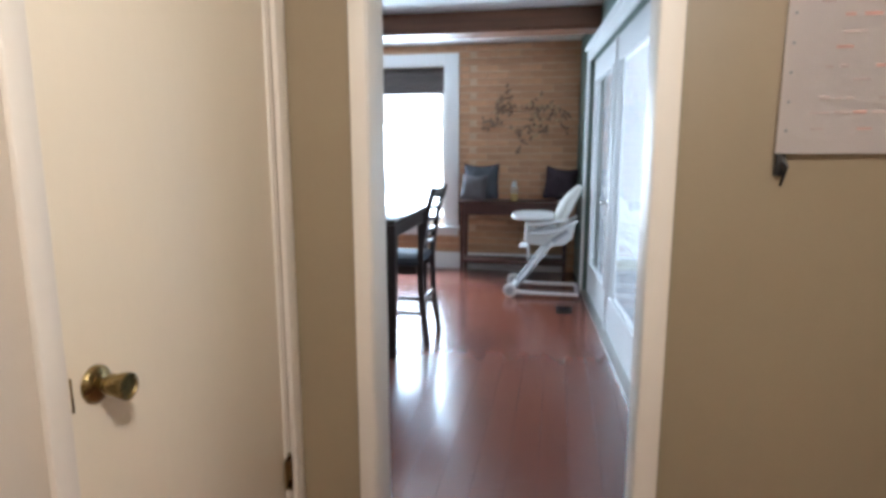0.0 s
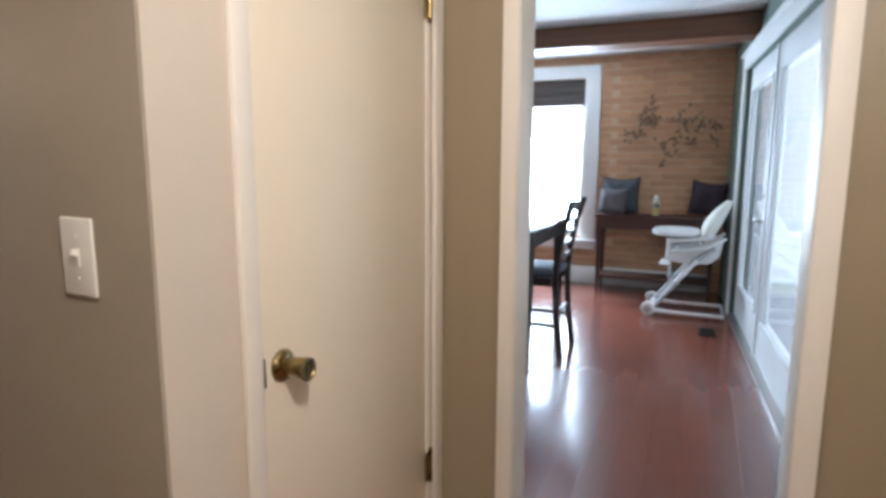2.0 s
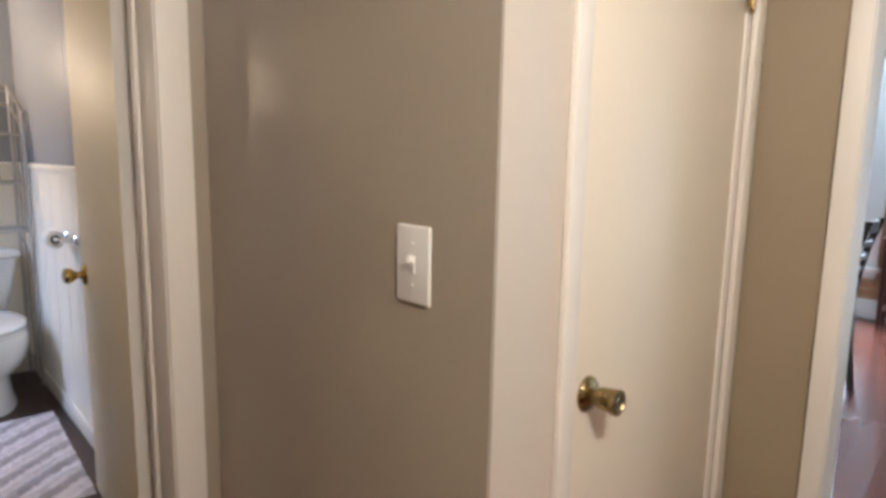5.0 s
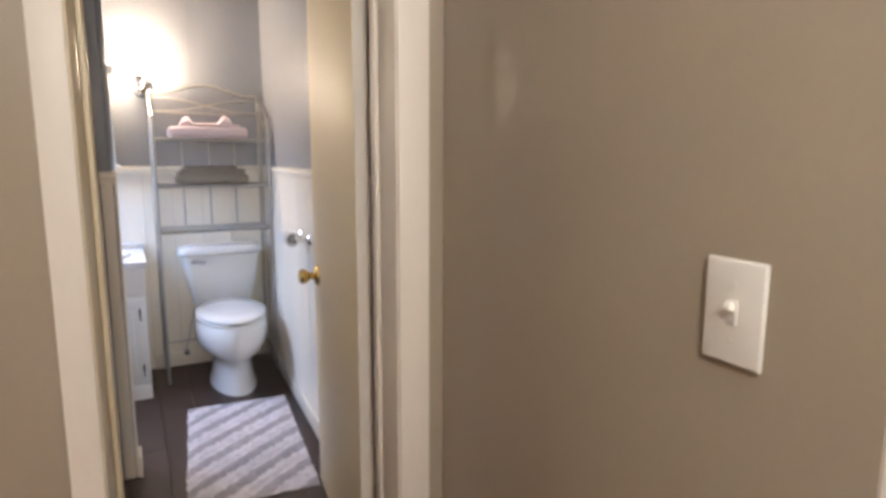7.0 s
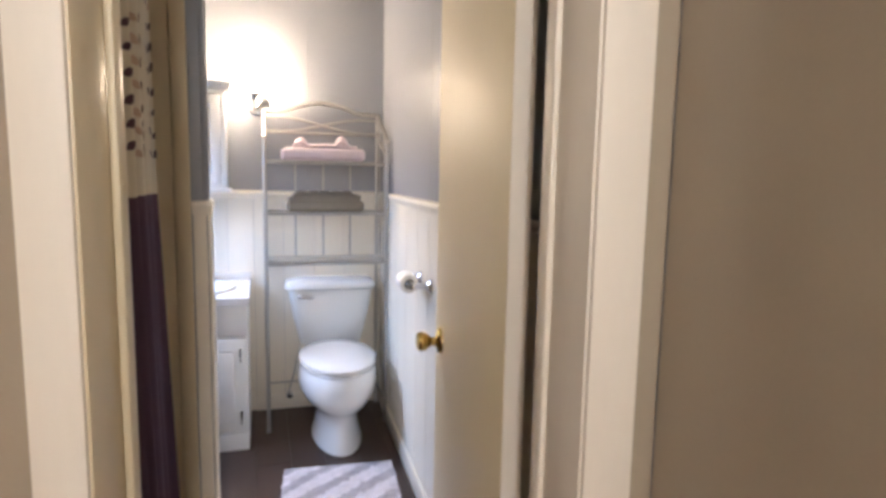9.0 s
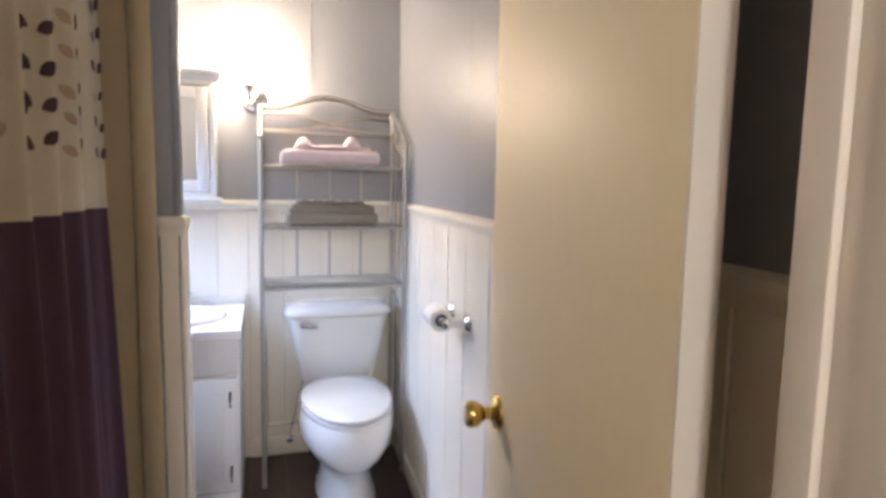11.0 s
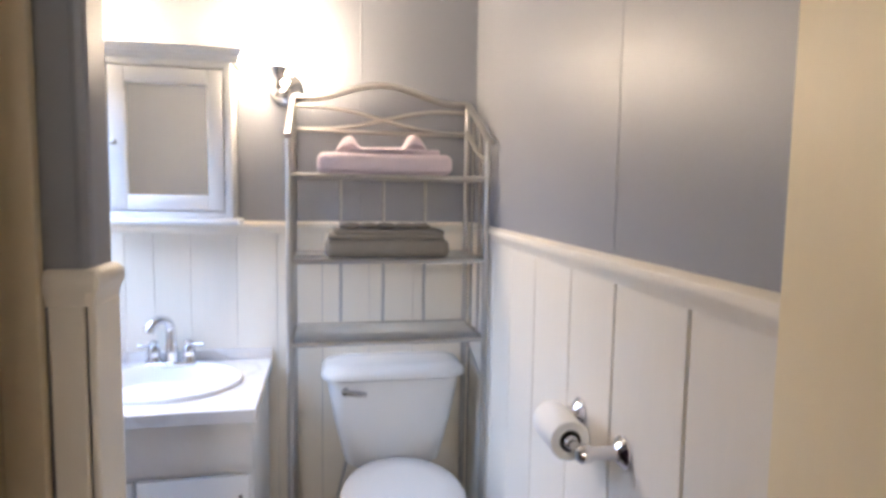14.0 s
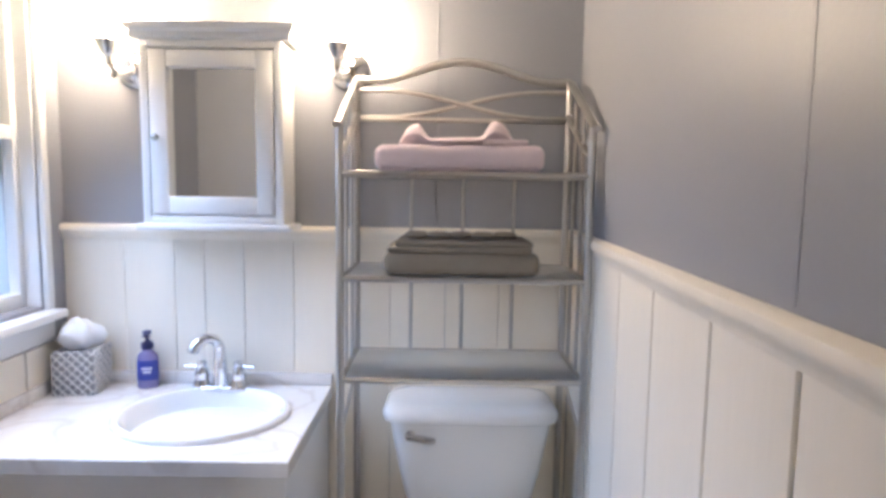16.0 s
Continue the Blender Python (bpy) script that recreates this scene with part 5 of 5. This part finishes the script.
# high chair
hc = thing("high_chair", "white plastic folding high chair with grey legs", "high chair", (0.0, 5.28, 0))
for s in (-1, 1):
    y = 0.19 * s
    part("base_rail", tube(NB(), [(-0.29, y, 0.045), (-0.1, y, 0.035), (0.26, y, 0.035)], [0.026, 0.018, 0.018], 10, 0.8), M_PLASTIC, hc)
    leg = part("front_leg", tube(NB(), [(-0.27, y, 0.05), (-0.12, y * 0.97, 0.25), (0.03, y * 0.92, 0.46), (0.16, y * 0.9, 0.56)], [0.027, 0.029, 0.031, 0.026], 10, 0.7), M_GREYPLASTIC, hc)
    part("leg_cover", tube(NB(), [(-0.10, y * 0.96, 0.28), (0.04, y * 0.92, 0.47)], 0.032, 10, 0.7), M_PLASTIC, leg)
    w = part("wheel", lathe(NB(), [(0.040, -0.020), (0.054, -0.015), (0.056, 0.0), (0.054, 0.015), (0.040, 0.020)], pose(-0.295, y * 1.1, 0.056, 90), 24), M_PLASTIC, hc)
    part("hub", lathe(NB(), [(0.026, -0.024), (0.032, -0.021), (0.032, 0.021), (0.026, 0.024)], pose(-0.295, y * 1.1, 0.056, 90), 18), M_GREYPLASTIC, w)
    part("armrest", tube(NB(), [(-0.16, y * 0.92, 0.60), (0.0, y * 0.95, 0.62), (0.16, y * 0.9, 0.64)], 0.020, 10, 0.8), M_PLASTIC, hc)
for s in (-1, 1):
    part("side_arm", tube(NB(), [(-0.15, 0.165 * s, 0.52), (-0.04, 0.172 * s, 0.53), (0.10, 0.172 * s, 0.56), (0.24, 0.165 * s, 0.64)], [0.026, 0.040, 0.042, 0.022], 12, 0.5), M_PLASTIC, hc)
part("cross_bar", tube(NB(), [(-0.28, -0.19, 0.05), (-0.28, 0.19, 0.05)], 0.018, 10), M_PLASTIC, hc)
part("cross_bar", tube(NB(), [(0.25, -0.19, 0.035), (0.25, 0.19, 0.035)], 0.016, 10), M_GREYPLASTIC, hc)
bm = NB()
loft(bm, [[(x + dx, y, z) for y, dx in ((-w, 0), (w, 0))] + [(x + dx2, y, z2) for y, dx2 in ((w, 0.02), (-w, 0.02))] for x, z, z2, w in
          ((-0.17, 0.44, 0.50, 0.13), (0.0, 0.42, 0.56, 0.16), (0.14, 0.44, 0.60, 0.165), (0.20, 0.50, 0.62, 0.16))])
part("seat_shell", bm, M_PLASTIC, hc)
bm = NB()
secs = []
for k in range(11):
    f = k / 10
    w = 0.152 * math.sin(math.pi * (0.18 + 0.74 * f)) ** 0.5
    cx, cz = 0.08 + 0.17 * f - 0.03 * math.sin(math.pi * f), 0.55 + 0.36 * f
    thick = 0.058 * math.sin(math.pi * (0.10 + 0.84 * f)) ** 0.6
    secs.append([(cx + thick * math.cos(a), w * math.sin(a), cz - 0.35 * thick * math.cos(a)) for a in [2 * math.pi * i / 16 for i in range(16)]])
part("backrest", loft(bm, secs), M_PAD, hc, "padded cream backrest")
bm = NB()
secs = []
for sc, z in ((0.90, 0.640), (1.0, 0.650), (1.0, 0.672), (0.95, 0.678), (0.88, 0.668), (0.5, 0.664)):
    secs.append([(-0.125 + 0.175 * sc * math.copysign(abs(math.cos(a)) ** 0.7, math.cos(a)), 0.24 * sc * math.copysign(abs(math.sin(a)) ** 0.7, math.sin(a)), z) for a in [2 * math.pi * i / 32 for i in range(32)]])
part("tray", loft(bm, secs), M_PLASTIC, hc)
# dark bars put in the line of shade under the tray
for s in (-1, 1):
    part("tray_shade_bar", tube(NB(), [(-0.20, 0.16 * s, 0.632), (0.14, 0.16 * s, 0.632)], 0.008, 8), M_BLACKMETAL, hc, "dark bar standing for the shade under the tray")
part("crotch_post", tube(NB(), [(-0.17, 0, 0.44), (-0.16, 0, 0.64)], 0.028, 10), M_PLASTIC, hc)
part("footrest", box(NB(), -0.235, -0.15, -0.12, 0.12, 0.395, 0.412, 0.006, 3), M_PLASTIC, hc)
part("foot_stem", box(NB(), -0.17, -0.15, -0.09, 0.09, 0.29, 0.45, 0.006), M_PLASTIC, hc)

# floor register
vent = thing("floor_vent", "dark bronze floor vent with slots", "vent", (0.145, 4.735, 0.0), 0)
part("frame", box(NB(), -0.06, 0.06, -0.115, 0.115, 0.0, 0.003, 0.001), M_VENT, vent)
for k in range(9):
    part("slat", box(NB(), -0.045, 0.045, -0.1 + 0.024 * k, -0.092 + 0.024 * k, 0.003, 0.006, 0.001), M_VENT, vent, smooth=False)

# metal vine art on the bricks
art = thing("wall_art", "dark metal wall art of branches, some leaves gold for glints", "wall art", (-0.26, BRICKY - 0.006, 1.52))
rng = random.Random(21)
NODES = [(-0.30, 0.02), (-0.16, 0.14), (-0.02, 0.10), (0.08, 0.02), (0.22, 0.10), (0.28, -0.06), (0.24, -0.18), (-0.20, -0.06), (-0.02, -0.24)]
for k in range(27):
    nx_, nz_ = NODES[k % len(NODES)]
    a = rng.uniform(0, 2 * math.pi)
    pts, x, z = [], nx_ + rng.uniform(-0.03, 0.03), nz_ + rng.uniform(-0.03, 0.03)
    for i in range(6):
        pts.append((x, -0.018 - 0.004 * (i % 3), z))
        a += rng.uniform(-0.45, 0.45)
        x, z = max(-0.41, min(0.40, x + 0.036 * math.cos(a))), max(-0.33, min(0.26, z + 0.030 * math.sin(a)))
    part("branch", tube(NB(), pts, 0.0024, 6), M_ART, art)
    for i in range(1, 6):
        px, _, pz = pts[i]
        th = a + rng.uniform(-1.4, 1.4)
        l, w = rng.uniform(0.030, 0.056), rng.uniform(0.010, 0.017)
        bm = NB()
        ring = [(px + l * (0.5 - 0.5 * math.cos(q)) * math.cos(th) - w * math.sin(q) * math.sin(th), -0.03 + 0.006 * math.sin(q * 0.5), pz + l * (0.5 - 0.5 * math.cos(q)) * math.sin(th) + w * math.sin(q) * math.cos(th)) for q in [2 * math.pi * j / 10 for j in range(10)]]
        loft(bm, [ring, [(a_, b_ - 0.004, c_) for a_, b_, c_ in ring]])
        # gold leaves, more to the right, put the metal's glints into colour
        part("leaf", bm, M_ARTGLINT if rng.random() < (0.34 if px > 0.1 else 0.10) else M_ART, art, smooth=False)

# ---------- pieces of walls and floors ----------
# bricks of the dining wall
rng = random.Random(5)
BW, BH, JT = 0.205, 0.053, 0.012
shapes = []
for k in range(6):
    bm = box(NB(), 0, BW, -0.020, 0.0, 0, BH, 0.006, 2)
    for q in bm.verts:
        q.co += Vector((noise.noise(q.co * 30 + Vector((k * 7, 0, 0))), 0.9 * noise.noise(q.co * 26 + Vector((0, k * 5, 0))), noise.noise(q.co * 30 + Vector((0, 0, k * 9))))) * 0.0035
    shapes.append(mesh_from("brick", bm, M_BRICK))
bm = box(NB(), 0, BW * 0.48, -0.020, 0.0, 0, BH, 0.006, 2)
half = mesh_from("half_brick", bm, M_BRICK)
rest = NB()
row = 0
z = 0.0
while z + BH < DCEIL:
    x = -3.25 - (BW + 0.005) * 0.5 * (row % 2)
    while x < 0.32:
        x1 = x + BW
        inside_window = z < WT + 0.11 and z + BH > WB - 0.11 and x1 > WX0 - 0.14 and x < WX1 + 0.14
        near = x > -0.96
        wz, wy = z + rng.uniform(-0.003, 0.003), BRICKY + 0.031 + rng.uniform(-0.004, 0.004)
        if not inside_window:
            if near:
                ob = new("brick", rng.choice(shapes))
                ob.parent = wall_brick
                ob.matrix_basis = pose(x, wy, wz, rng.uniform(-1, 1), rng.uniform(-0.8, 0.8), rng.uniform(-0.6, 0.6))
            else:
                box(rest, x, x1, BRICKY + 0.011, BRICKY + 0.03, wz, wz + BH)
        elif x < WX1 + 0.14 < x1:
            ob = new("brick", half)
            ob.parent = wall_brick
            ob.matrix_basis = pose(WX1 + 0.15, wy, wz)
        x = x1 + 0.005
    z += BH + JT
    row += 1
tagged(part("far_bricks", rest, M_BRICK, wall_brick, smooth=False), kind="stuff")

# laminate boards of hall and dining room
floor_main = structure("floor", "glossy reddish-brown laminate board floor", "floor")
PW = 0.118
cut_boards = {}


def board(length, width, along_y, material, top_z, gap):
    """Mesh of a board cut to length, shared between equal boards."""
    key = (round(length, 2), along_y)
    if key not in cut_boards:
        lx, ly = (width, key[0]) if along_y else (key[0], width)
        cut_boards[key] = mesh_from("plank", box(NB(), 0, lx - gap, 0, ly - gap, -0.0115, top_z, gap, 1), material)
    return cut_boards[key]


def lay(floor, x, y, length, width, along_y, material, top_z, gap):
    ob = new("plank", board(length, width, along_y, material, top_z, gap))
    ob.parent = floor
    ob.location = (x, y, 0)


rng = random.Random(8)
x = -3.28
while x < 1.18:
    wall_y = min(BRICKY, 1.88 + (0.56 - x) / 0.0636)
    if x < -1.72:
        spans = [(OPY + 0.06, BRICKY)]
    elif x < DOORX - 0.06:
        spans = [(-1.12, SWY1 + 0.03), (OPY + 0.06, BRICKY)]
    elif x < 0.53:
        spans = [(-1.12, wall_y)]
    else:
        spans = [(-1.12, OPY + 0.06)]
    for y0, y1 in spans:
        y = y0 - rng.uniform(0.1, 1.1)
        while y < y1 - 0.02:
            a, b = max(y, y0), min(y + 1.2, y1)
            if b - a > 0.03:
                lay(floor_main, x, a, b - a, PW, True, M_PLANK, 0.0, 0.0006)
            y += 1.2
    x += PW
floor_bath = structure("floor_bath", "dark brown vinyl board bathroom floor", "floor")
for j in range(13):
    y = -0.93 + 0.15 * j
    xe = BACKX if y > -0.7 else -2.92
    x = -1.72 + (0.45 if j % 2 else 0.0)
    while x > xe + 0.02:
        a, b = max(x - 0.9, xe), min(x, -1.72)
        if b - a > 0.03:
            lay(floor_bath, a, y, b - a, 0.15, False, M_DARKPLANK, 0.0004, 0.001)
        x -= 0.9

# white boards of the wainscot
wains = structure("wainscot", "white painted vertical board wainscot", "wainscot")
ZT = RAIL - 0.030


def boards(edges, make):
    for a, b in zip(edges, edges[1:]):
        bm = NB()
        make(bm, min(a, b) + 0.0025, max(a, b) - 0.0025)
        part("board", bm, M_BOARD, wains, smooth=False)


boards([0.012, 0.17, 0.36, 0.56, 0.775, 1.002, 1.198, 1.414, 1.63, 1.82, 2.04, 2.26, RL],
       lambda bm, a, b: box(bm, a, b, -0.012, 0, 0.0, ZT, 0.0025, 1, m=RW))
boards([LEFTY, -0.35, -0.205, -0.118, -0.005, 0.14, 0.27, 0.42, 0.58, 0.735, 0.943],
       lambda bm, a, b: box(bm, BACKX, BACKX + 0.011, a - 0.0018, b + 0.0018, 0.0, ZT, 0.0012, 1))
boards([0.108, PY], lambda bm, a, b: box(bm, PX1, PX1 + 0.010, a, b, 0.0, ZT, 0.0025, 1))
boards([PX0, PX1 + 0.0125], lambda bm, a, b: box(bm, a, b, PY + 0.0005, PY + 0.010, 0.0, ZT, 0.0025, 1))
boards([-4.166, -3.98, -3.80, -3.62, -3.44, -3.26, -3.10, -2.96],
       lambda bm, a, b: box(bm, a, b, LEFTY, LEFTY + 0.010, 0.0, WZ0 - 0.105, 0.0025, 1))
